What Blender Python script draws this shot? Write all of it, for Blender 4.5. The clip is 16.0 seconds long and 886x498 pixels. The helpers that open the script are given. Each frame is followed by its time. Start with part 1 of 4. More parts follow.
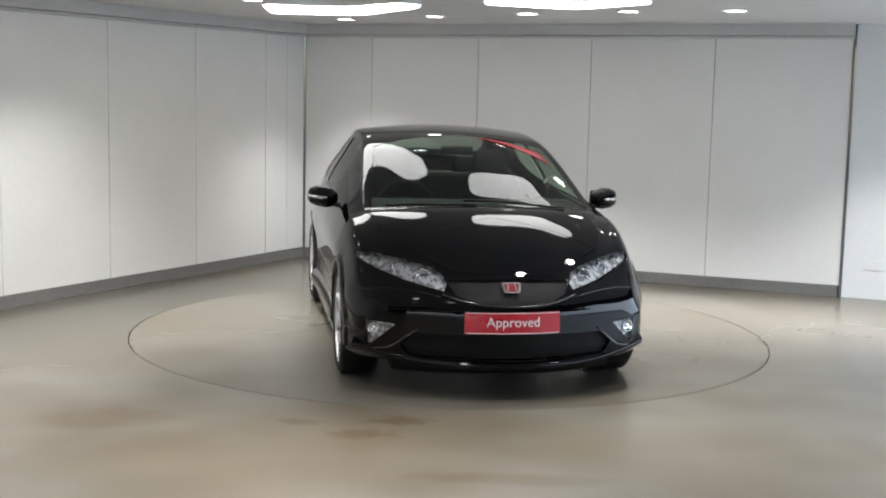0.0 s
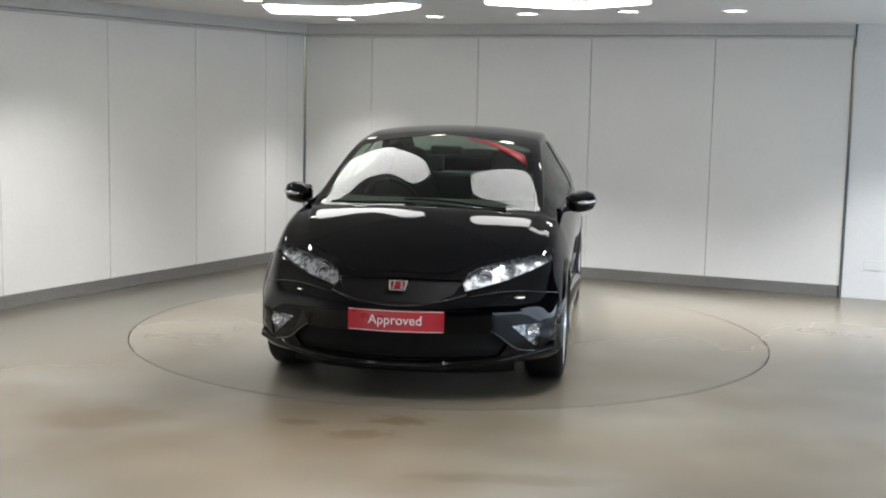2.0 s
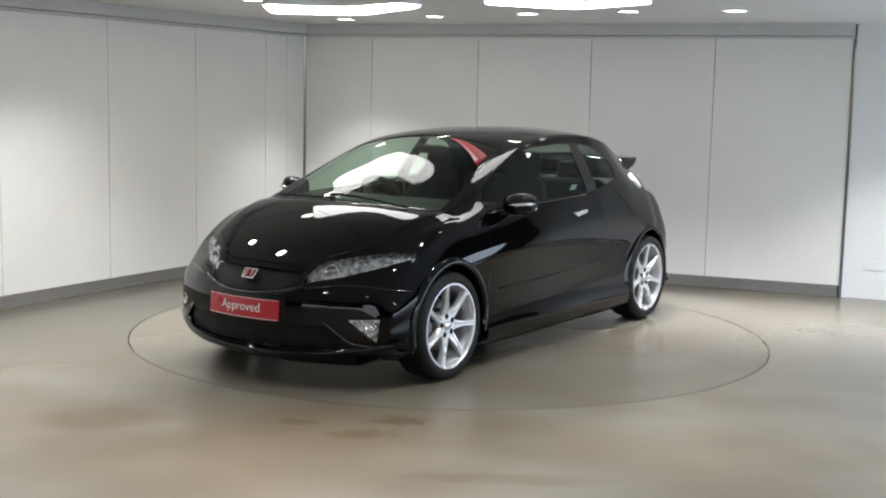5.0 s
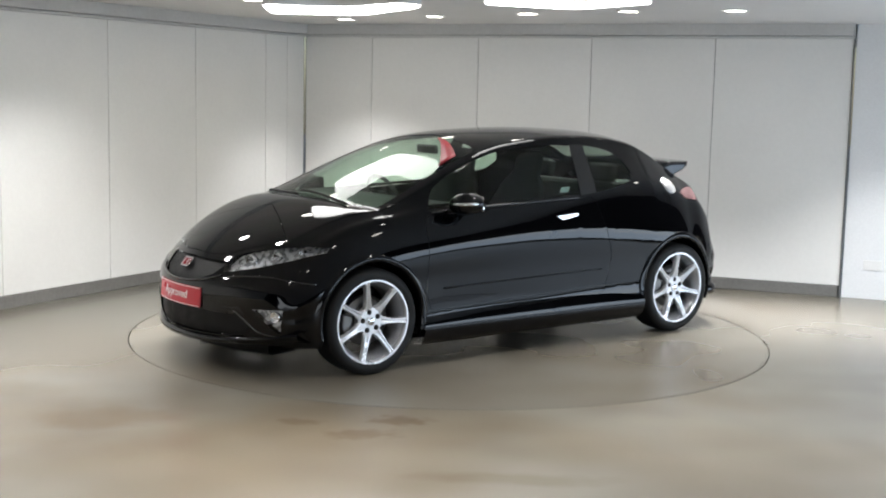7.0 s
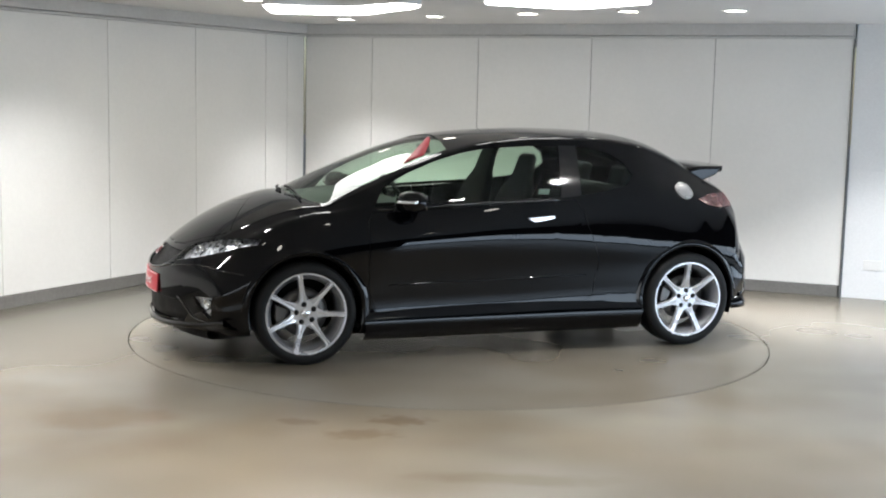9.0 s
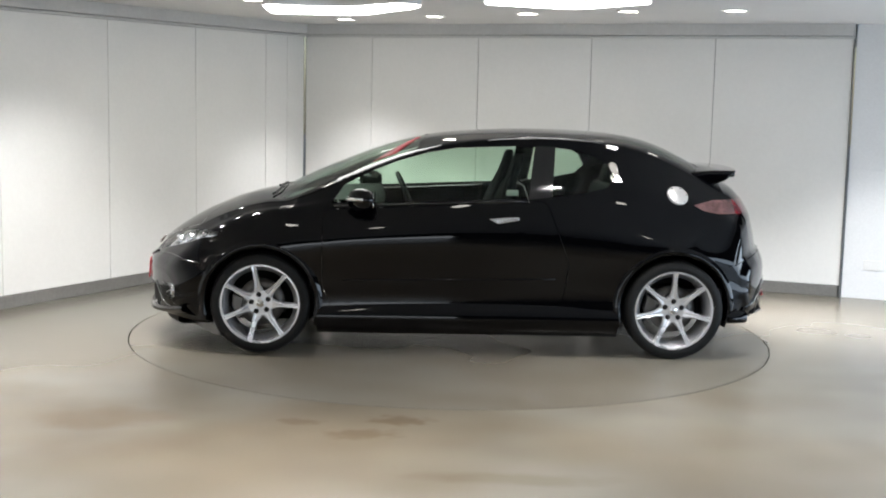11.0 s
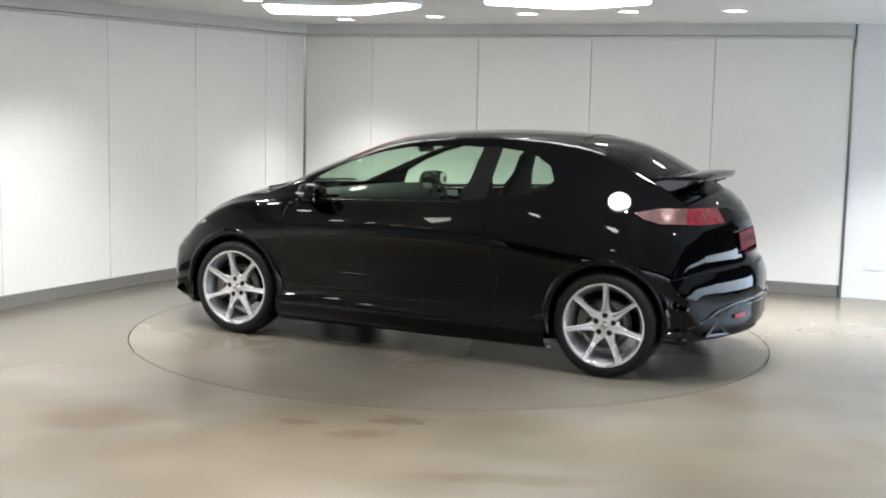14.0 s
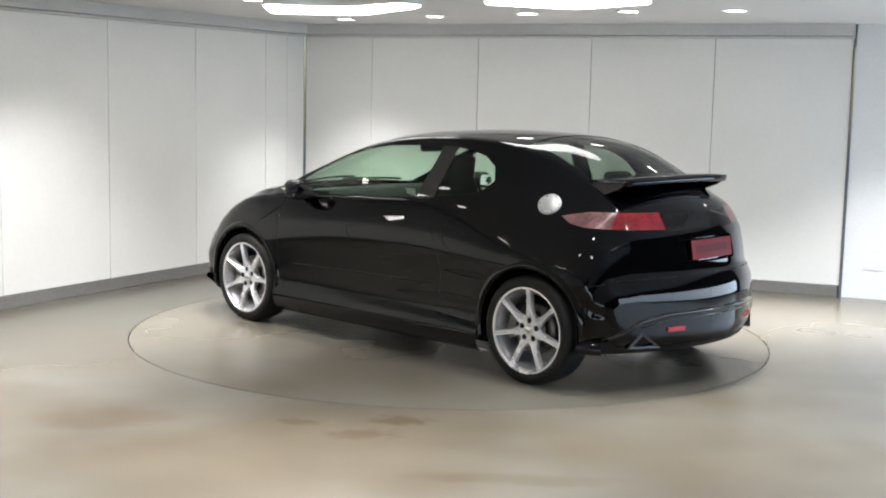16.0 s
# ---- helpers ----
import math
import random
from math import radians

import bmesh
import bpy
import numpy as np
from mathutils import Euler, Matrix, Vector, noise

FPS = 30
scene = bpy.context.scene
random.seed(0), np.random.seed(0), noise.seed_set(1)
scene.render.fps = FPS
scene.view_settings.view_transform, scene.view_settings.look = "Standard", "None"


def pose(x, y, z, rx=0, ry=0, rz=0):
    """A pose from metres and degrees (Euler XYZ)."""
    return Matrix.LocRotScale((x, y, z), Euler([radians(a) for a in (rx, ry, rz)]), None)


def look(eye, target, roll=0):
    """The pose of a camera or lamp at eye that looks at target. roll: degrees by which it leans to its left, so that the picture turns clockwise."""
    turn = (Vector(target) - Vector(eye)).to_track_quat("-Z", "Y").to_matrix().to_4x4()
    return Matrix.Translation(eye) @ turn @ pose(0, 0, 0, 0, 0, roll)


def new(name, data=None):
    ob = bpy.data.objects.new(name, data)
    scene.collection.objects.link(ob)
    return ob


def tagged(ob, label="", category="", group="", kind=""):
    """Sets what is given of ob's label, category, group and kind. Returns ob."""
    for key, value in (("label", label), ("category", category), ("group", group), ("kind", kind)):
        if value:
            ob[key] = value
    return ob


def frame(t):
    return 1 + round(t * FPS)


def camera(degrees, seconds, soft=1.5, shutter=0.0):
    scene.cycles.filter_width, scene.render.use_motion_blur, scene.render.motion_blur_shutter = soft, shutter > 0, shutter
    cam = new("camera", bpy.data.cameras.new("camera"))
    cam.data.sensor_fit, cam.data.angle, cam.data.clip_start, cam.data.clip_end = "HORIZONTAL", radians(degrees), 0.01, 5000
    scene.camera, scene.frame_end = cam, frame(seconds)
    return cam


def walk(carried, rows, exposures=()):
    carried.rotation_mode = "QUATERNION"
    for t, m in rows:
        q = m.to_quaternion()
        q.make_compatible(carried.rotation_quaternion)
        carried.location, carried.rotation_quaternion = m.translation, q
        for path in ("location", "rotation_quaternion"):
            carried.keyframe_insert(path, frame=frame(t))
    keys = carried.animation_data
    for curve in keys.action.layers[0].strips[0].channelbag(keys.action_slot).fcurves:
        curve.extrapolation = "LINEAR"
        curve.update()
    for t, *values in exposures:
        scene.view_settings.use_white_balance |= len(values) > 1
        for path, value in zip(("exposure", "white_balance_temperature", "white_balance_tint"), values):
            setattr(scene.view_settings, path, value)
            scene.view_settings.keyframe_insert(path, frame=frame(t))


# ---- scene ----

# ---- camera: stands still ----
EYE = Vector((0.0, -8.473, 1.646))
AIM = EYE + Vector((-0.00619, 0.99217, -0.12473))
cam = camera(40.03, 16.0, soft=2.0)
walk(cam, [(0.0, look(EYE, AIM, 1.25)), (16.0, look(EYE, AIM, 1.25))],
     exposures=[(0.0, 0.10), (3.5, 0.07), (7.0, 0.33), (9.0, 0.42), (12.5, 0.49), (16.0, 0.53)])

# ---- plan of the room (metres; the turntable's centre is the origin) ----
CORNER = Vector((-1.49, 3.75, 0))
LEFT_DIR = Vector((-0.4825, -0.8759, 0))      # along the left wall, away from the corner
BACK_DIR = Vector((0.9347, -0.3554, 0))       # along the back wall, away from the corner
CEIL = 2.32
PANEL_TOP = 2.20
SKIRT = 0.10

# ---- world and daylight ----
world = bpy.data.worlds.new("sky")
scene.world = world
world.use_nodes = True
wn = world.node_tree.nodes
sky = wn.new("ShaderNodeTexSky")
sky.sky_type, sky.sun_disc, sky.sun_elevation, sky.sun_rotation = "NISHITA", False, radians(35), radians(90)
wn["Background"].inputs["Strength"].default_value = 0.07
world.node_tree.links.new(sky.outputs["Color"], wn["Background"].inputs["Color"])

day = bpy.data.lights.new("daylight_fill", "AREA")
day.shape, day.size, day.size_y, day.energy, day.color = "RECTANGLE", 8.7, 0.9, 120, (0.64, 0.80, 1.0)
# unseen fill behind the camera, added to brighten rims and walls
fill_south = bpy.data.lights.new("daylight_fill", "AREA")
fill_south.shape, fill_south.size, fill_south.size_y, fill_south.energy, fill_south.color = "RECTANGLE", 8.8, 0.9, 75, (0.86, 0.92, 1.0)
PANEL_GLOW = 6.0
SPOT_GLOW = 16.0
BEAM_WATTS = 275.0


# ---- materials ----
def material(name, color, rough=0.5, metal=0.0, coat=0.0, spec=0.5):
    m = bpy.data.materials.new(name)
    m.use_nodes = True
    b = m.node_tree.nodes["Principled BSDF"]
    b.inputs["Base Color"].default_value = (*color, 1)
    b.inputs["Roughness"].default_value = rough
    b.inputs["Metallic"].default_value = metal
    b.inputs["Coat Weight"].default_value = coat
    b.inputs["Coat Roughness"].default_value = 0.04
    b.inputs["Specular IOR Level"].default_value = spec
    return m


def grain(m, scale=40.0, amount=0.1, bump=0.1, scale2=3.0, amount2=0.1, rough_amount=0.1):
    """Two scales of colour variation, uneven gloss and fine relief."""
    t = m.node_tree
    n, l = t.nodes, t.links
    b = n["Principled BSDF"]
    base = tuple(b.inputs["Base Color"].default_value)
    rough = b.inputs["Roughness"].default_value
    co = n.new("ShaderNodeTexCoord")
    fine = n.new("ShaderNodeTexNoise")
    fine.inputs["Scale"].default_value, fine.inputs["Detail"].default_value = scale, 6
    big = n.new("ShaderNodeTexNoise")
    big.inputs["Scale"].default_value, big.inputs["Detail"].default_value = scale2, 4
    for x in (fine, big):
        l.new(co.outputs["Object"], x.inputs["Vector"])

    def span(src, lo, hi):
        r = n.new("ShaderNodeMapRange")
        r.inputs["From Min"].default_value, r.inputs["From Max"].default_value = 0.3, 0.7
        r.inputs["To Min"].default_value, r.inputs["To Max"].default_value = lo, hi
        l.new(src, r.inputs["Value"])
        return r.outputs["Result"]
    mul = n.new("ShaderNodeMath")
    mul.operation = "MULTIPLY"
    l.new(span(fine.outputs["Fac"], 1 - amount, 1 + amount), mul.inputs[0])
    l.new(span(big.outputs["Fac"], 1 - amount2, 1 + amount2), mul.inputs[1])
    sc = n.new("ShaderNodeVectorMath")
    sc.operation = "SCALE"
    sc.inputs[0].default_value = base[:3]
    l.new(mul.outputs[0], sc.inputs["Scale"])
    l.new(sc.outputs[0], b.inputs["Base Color"])
    l.new(span(big.outputs["Fac"], rough - rough_amount, rough + rough_amount), b.inputs["Roughness"])
    if bump:
        bp = n.new("ShaderNodeBump")
        bp.inputs["Strength"].default_value, bp.inputs["Distance"].default_value = bump, 0.002
        l.new(fine.outputs["Fac"], bp.inputs["Height"])
        l.new(bp.outputs["Normal"], b.inputs["Normal"])
    return m


def glow(name, color, strength):
    m = material(name, color, 0.4)
    b = m.node_tree.nodes["Principled BSDF"]
    b.inputs["Emission Color"].default_value = (*color, 1)
    b.inputs["Emission Strength"].default_value = strength
    return m


def thin_glass(name, tint, rough=0.0, ior=1.5):
    m = bpy.data.materials.new(name)
    m.use_nodes = True
    n, l = m.node_tree.nodes, m.node_tree.links
    n.remove(n["Principled BSDF"])
    tr, gl, mix = n.new("ShaderNodeBsdfTransparent"), n.new("ShaderNodeBsdfGlossy"), n.new("ShaderNodeMixShader")
    face, power, fr = n.new("ShaderNodeLayerWeight"), n.new("ShaderNodeMath"), n.new("ShaderNodeMath")
    face.inputs["Blend"].default_value = 0.5
    power.operation, power.inputs[1].default_value = "POWER", 5.0
    f0 = ((ior - 1) / (ior + 1)) ** 2
    fr.operation, fr.inputs[1].default_value, fr.inputs[2].default_value = "MULTIPLY_ADD", 1 - f0, f0
    l.new(face.outputs["Facing"], power.inputs[0])
    l.new(power.outputs[0], fr.inputs[0])
    tr.inputs["Color"].default_value = (*tint, 1)
    gl.inputs["Roughness"].default_value = rough
    l.new(fr.outputs[0], mix.inputs[0])
    l.new(tr.outputs[0], mix.inputs[1])
    l.new(gl.outputs[0], mix.inputs[2])
    l.new(mix.outputs[0], n["Material Output"].inputs["Surface"])
    return m


def floor_material(name, dark, pale, stains_and_shade=()):
    """Sealed concrete with broad brownish stains, scuffs, uneven gloss and shade painted into the colour."""
    m = material(name, (0.36, 0.345, 0.315), 0.38)
    t = m.node_tree
    n, l = t.nodes, t.links
    b = n["Principled BSDF"]
    co = n.new("ShaderNodeTexCoord")

    def noise_tex(scale, detail, distort=0.0):
        x = n.new("ShaderNodeTexNoise")
        x.inputs["Scale"].default_value, x.inputs["Detail"].default_value = scale, detail
        x.inputs["Distortion"].default_value = distort
        l.new(co.outputs["Object"], x.inputs["Vector"])
        return x.outputs["Fac"]

    def ramp(src, stops):
        r = n.new("ShaderNodeValToRGB")
        r.color_ramp.interpolation = "EASE"
        el = r.color_ramp.elements
        el[0].position, el[0].color = stops[0][0], (*stops[0][1], 1)
        el[1].position, el[1].color = stops[-1][0], (*stops[-1][1], 1)
        l.new(src, r.inputs[0])
        return r.outputs[0]

    def mixc(a, bb, fac):
        x = n.new("ShaderNodeMix")
        x.data_type = "RGBA"
        x.blend_type = "MULTIPLY"
        x.inputs[0].default_value = fac
        l.new(a, x.inputs[6])
        l.new(bb, x.inputs[7])
        return x.outputs[2]
    big = ramp(noise_tex(0.55, 2), [(0.36, dark), (0.60, pale)])
    stain = ramp(noise_tex(1.1, 2), [(0.30, (0.84, 0.81, 0.77)), (0.62, (1, 1, 1))])
    c = mixc(big, stain, 0.45)

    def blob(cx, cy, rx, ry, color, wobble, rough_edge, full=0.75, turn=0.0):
        """A soft-edged mark on the floor: stains, and shade put into the colour."""
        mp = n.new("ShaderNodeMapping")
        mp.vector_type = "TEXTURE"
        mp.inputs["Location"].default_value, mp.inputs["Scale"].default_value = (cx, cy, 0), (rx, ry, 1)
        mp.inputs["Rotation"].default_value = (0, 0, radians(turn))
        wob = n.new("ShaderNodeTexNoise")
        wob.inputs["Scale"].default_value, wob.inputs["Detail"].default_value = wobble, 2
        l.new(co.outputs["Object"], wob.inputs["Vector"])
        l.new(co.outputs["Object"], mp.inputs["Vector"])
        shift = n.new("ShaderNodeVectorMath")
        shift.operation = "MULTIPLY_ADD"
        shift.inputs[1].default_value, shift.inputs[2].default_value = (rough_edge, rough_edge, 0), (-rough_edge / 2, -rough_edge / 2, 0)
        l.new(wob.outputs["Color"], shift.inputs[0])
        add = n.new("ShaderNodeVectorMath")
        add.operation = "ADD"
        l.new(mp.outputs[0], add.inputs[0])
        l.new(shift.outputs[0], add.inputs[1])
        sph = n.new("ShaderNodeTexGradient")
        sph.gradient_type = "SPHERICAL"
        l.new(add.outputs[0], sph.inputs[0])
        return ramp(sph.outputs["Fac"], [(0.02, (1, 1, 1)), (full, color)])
    for spot in stains_and_shade:
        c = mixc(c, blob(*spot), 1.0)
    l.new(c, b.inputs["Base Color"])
    b.inputs["Roughness"].default_value = 0.25
    return m


# First mark darkens the far floor; the turned ones paint shade along walls.
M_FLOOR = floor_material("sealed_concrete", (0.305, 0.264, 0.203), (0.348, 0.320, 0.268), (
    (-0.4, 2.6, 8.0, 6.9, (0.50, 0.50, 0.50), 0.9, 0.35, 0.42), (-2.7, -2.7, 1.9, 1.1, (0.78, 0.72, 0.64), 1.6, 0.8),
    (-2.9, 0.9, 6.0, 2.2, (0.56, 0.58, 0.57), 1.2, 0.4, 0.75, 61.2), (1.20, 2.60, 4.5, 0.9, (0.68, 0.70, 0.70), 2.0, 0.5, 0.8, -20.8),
    (-0.80, -2.95, 1.75, 1.05, (0.96, 0.90, 0.83), 1.3, 0.8), (-0.24, -2.43, 0.22, 0.13, (0.74, 0.68, 0.62), 9.0, 1.3),
    (-0.42, -2.68, 0.28, 0.13, (0.80, 0.76, 0.71), 7.0, 1.4), (-1.75, -2.50, 0.50, 0.28, (0.80, 0.73, 0.64), 3.0, 1.0),
    (-0.72, -2.50, 0.16, 0.09, (0.82, 0.79, 0.75), 9.0, 1.3), (0.30, -3.35, 0.60, 0.12, (0.88, 0.84, 0.78), 4.0, 1.0)))
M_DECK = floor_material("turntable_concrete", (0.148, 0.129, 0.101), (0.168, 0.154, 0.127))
M_PANEL = grain(material("white_wall_panel", (0.752, 0.75, 0.732), 0.42), 30, 0.015, 0.05, 1.2, 0.03, 0.06)
M_PLASTER = grain(material("white_plaster", (0.75, 0.76, 0.77), 0.6), 60, 0.03, 0.15, 2.0, 0.03)
# dark paint for the unseen walls keeps the car's reflections black
M_DARKWALL = grain(material("dark_grey_paint", (0.045, 0.046, 0.048), 0.7), 60, 0.05, 0.1, 2.0, 0.08)
M_CEIL = grain(material("ceiling_paint", (0.66, 0.655, 0.65), 0.7), 50, 0.03, 0.1, 1.5, 0.04)
M_SKIRT = grain(material("grey_skirting", (0.17, 0.165, 0.155), 0.5), 40, 0.1, 0.1, 2, 0.12)
M_JOINT = material("dark_joint", (0.10, 0.10, 0.10), 0.8)
M_TRIM = grain(material("grey_trim", (0.55, 0.55, 0.54), 0.5), 40, 0.04, 0.05, 2, 0.05)
M_LIGHT = glow("light_panel", (1.0, 0.993, 0.975), PANEL_GLOW)
M_SPOT = glow("downlight_lamp", (1.0, 0.96, 0.88), SPOT_GLOW)
M_WHITE = material("white_plastic", (0.75, 0.75, 0.74), 0.35)
M_ALU = material("aluminium_frame", (0.55, 0.56, 0.57), 0.35, 1.0)
M_PANE = thin_glass("window_pane", (0.95, 0.97, 0.97))

M_PAINT = material("black_paint", (0.0010, 0.0010, 0.0014), 0.3, 0.0, 1.0, 0.0)
M_PAINT.node_tree.nodes["Principled BSDF"].inputs["Coat IOR"].default_value = 1.36
M_PAINT.node_tree.nodes["Principled BSDF"].inputs["Coat Roughness"].default_value = 0.02
M_GLOSS = material("gloss_black_plastic", (0.003, 0.003, 0.0035), 0.12, 0.0, 0.5)
M_MATT = grain(material("matt_black_plastic", (0.004, 0.004, 0.004), 0.55, 0.0, 0.0, 0.3), 300, 0.2, 0.2, 8, 0.1)
M_TYRE = grain(material("tyre_rubber", (0.005, 0.005, 0.005), 0.62, 0.0, 0.0, 0.3), 120, 0.2, 0.2, 6, 0.15)
M_RIM = grain(material("silver_alloy", (0.72, 0.72, 0.74), 0.24, 0.6), 200, 0.04, 0.0, 6, 0.06, 0.05)
# darker copy of the rim alloy, with the shade inside the wheel painted in
M_BARREL = grain(material("shaded_alloy", (0.34, 0.34, 0.35), 0.38, 0.7), 120, 0.1, 0.0, 6, 0.12)
M_DISC = material("brake_disc_steel", (0.13, 0.125, 0.12), 0.4, 1.0)
M_CHROME = material("chrome", (0.82, 0.82, 0.83), 0.08, 1.0)
M_SILVER = material("brushed_silver", (0.72, 0.72, 0.72), 0.22, 1.0)
M_GLASS = thin_glass("car_glass", (0.69, 0.82, 0.72))
M_DGLASS = thin_glass("dark_car_glass", (0.45, 0.50, 0.47))
M_LENS = thin_glass("lamp_lens", (0.92, 0.93, 0.94), 0.02)
M_REDLENS = grain(material("red_lamp_lens", (0.12, 0.004, 0.008), 0.15, 0.0, 0.4), 60, 0.25, 0.0, 9, 0.3, 0.04)
M_CLEAR = grain(material("frosted_lamp_lens", (0.11, 0.055, 0.055), 0.15, 0.3, 0.4), 40, 0.3, 0.1, 9, 0.4, 0.05)
M_RED = grain(material("red_plate", (0.42, 0.012, 0.025), 0.35), 200, 0.05, 0, 5, 0.06)
M_LETTER = material("white_letters", (0.80, 0.78, 0.78), 0.5)
M_REFL = material("lamp_reflector", (0.78, 0.79, 0.80), 0.16, 1.0)
M_CLOTH = grain(material("seat_cloth", (0.010, 0.010, 0.011), 0.9), 400, 0.3, 0.4, 10, 0.15)
M_CABIN = grain(material("cabin_plastic", (0.016, 0.016, 0.017), 0.6), 300, 0.15, 0.2, 8, 0.1)
M_LAMPBACK = grain(material("lamp_backing", (0.48, 0.49, 0.51), 0.28, 0.55), 70, 0.25, 0.8, 30, 0.35, 0.1)
M_CAP = grain(material("fuel_cap_alloy", (0.42, 0.42, 0.415), 0.42, 0.7), 80, 0.06, 0.05, 12, 0.08, 0.05)
M_EXH = material("dull_steel", (0.09, 0.09, 0.095), 0.35, 1.0)
# rear plate's pale print, its colour darkened for the shade of the recess
M_PINK = material("shaded_plate_print", (0.12, 0.02, 0.026), 0.6, 0.0, 0.0, 0.15)
M_MESH = grain(material("black_grille_mesh", (0.002, 0.002, 0.002), 0.6, 0.0, 0.0, 0.2), 250, 0.4, 0.6, 8, 0.1)
# plate red with the recess's shade in it; also the badge's dark red
M_PLATE = grain(material("dark_and_shaded_red", (0.20, 0.008, 0.016), 0.5, 0.0, 0.0, 0.15), 200, 0.05, 0, 5, 0.06)
M_SCREENTAG = material("pale_sticker", (0.6, 0.62, 0.6), 0.5)


# ---- mesh helpers ----
def finish(bm, name, mat, parent=None, label="", smooth=False):
    me = bpy.data.meshes.new(name)
    bmesh.ops.recalc_face_normals(bm, faces=bm.faces)
    bm.to_mesh(me)
    bm.free()
    me.materials.append(mat)
    if smooth:
        me.polygons.foreach_set("use_smooth", [True] * len(me.polygons))
    ob = new(name, me)
    if parent is not None:
        ob.parent = parent
    if label:
        ob["label"] = label
    return ob


def part(name, bm, mat, parent, label="", smooth=False):
    return finish(bm, name, mat, parent, label, smooth)


def add_box(bm, size, m=Matrix(), bevel=0.0, seg=2):
    r = bmesh.ops.create_cube(bm, size=1.0, matrix=m @ Matrix.Diagonal((*size, 1)))
    if bevel:
        vs = set(r["verts"])
        es = [e for e in bm.edges if e.verts[0] in vs and e.verts[1] in vs]
        bmesh.ops.bevel(bm, geom=es, offset=bevel, segments=seg, affect="EDGES", profile=0.5)
    return bm


def box(size, m=Matrix(), bevel=0.0, seg=2):
    return add_box(bmesh.new(), size, m, bevel, seg)


def lathe(profile, steps=48):
    """Turn a closed or open profile of (radius, offset) about the Y axis."""
    bm = bmesh.new()
    rings = []
    for i in range(steps):
        a = 2 * math.pi * i / steps
        rings.append([bm.verts.new((r * math.cos(a), o, r * math.sin(a))) for r, o in profile])
    for i in range(steps):
        a, b = rings[i], rings[(i + 1) % steps]
        for j in range(len(profile) - 1):
            bm.faces.new((a[j], a[j + 1], b[j + 1], b[j]))
    return bm


def prism(points, depth, m=Matrix(), bevel=0.0):
    """An outline in local x, y given thickness along local z (from 0 to depth)."""
    bm = bmesh.new()
    a = [bm.verts.new((x, y, 0)) for x, y in points]
    b = [bm.verts.new((x, y, depth)) for x, y in points]
    bm.faces.new(a[::-1])
    bm.faces.new(b)
    for i in range(len(points)):
        j = (i + 1) % len(points)
        bm.faces.new((a[i], a[j], b[j], b[i]))
    bmesh.ops.recalc_face_normals(bm, faces=bm.faces)
    if bevel:
        bmesh.ops.bevel(bm, geom=bm.edges[:], offset=bevel, segments=2, affect="EDGES", profile=0.5)
    bm.transform(m)
    return bm


def rounded(points, r, seg=5):
    """Round the corners of an outline."""
    out = []
    n = len(points)
    for i in range(n):
        p, a, b = Vector(points[i]), Vector(points[i - 1]), Vector(points[(i + 1) % n])
        da, db = (a - p), (b - p)
        ra = min(r, da.length * 0.45)
        rb = min(r, db.length * 0.45)
        pa, pb = p + da.normalized() * ra, p + db.normalized() * rb
        for k in range(seg + 1):
            t = k / seg
            out.append(tuple((1 - t) ** 2 * pa + 2 * t * (1 - t) * p + t * t * pb))
    return out


def along(origin, direction, s, out=0.0, z=0.0):
    """A pose on a wall: x runs along it, y points into the wall, z up."""
    d = direction.normalized()
    nrm = Vector((-d.y, d.x, 0))
    if nrm.dot(origin) < 0:
        nrm = -nrm
    m = Matrix((( d.x, nrm.x, 0, 0), (d.y, nrm.y, 0, 0), (0, 0, 1, 0), (0, 0, 0, 1)))
    m.translation = origin + d * s - nrm * out + Vector((0, 0, z))
    return m


# ---- the room ----
def tube(path, radius, steps=8):
    bm = bmesh.new()
    rings = []
    for i, q in enumerate(path):
        q = Vector(q)
        d = (Vector(path[min(i + 1, len(path) - 1)]) - Vector(path[max(i - 1, 0)])).normalized()
        u = d.orthogonal().normalized() if i == 0 else (u - d * u.dot(d)).normalized()
        w = d.cross(u)
        rings.append([bm.verts.new(q + radius * (u * math.cos(2 * math.pi * k / steps) + w * math.sin(2 * math.pi * k / steps)))
                      for k in range(steps)])
    for a, b in zip(rings, rings[1:]):
        for k in range(steps):
            bm.faces.new((a[k], a[(k + 1) % steps], b[(k + 1) % steps], b[k]))
    bm.faces.new(rings[0])
    bm.faces.new(rings[-1][::-1])
    return bm


RING = 2.20


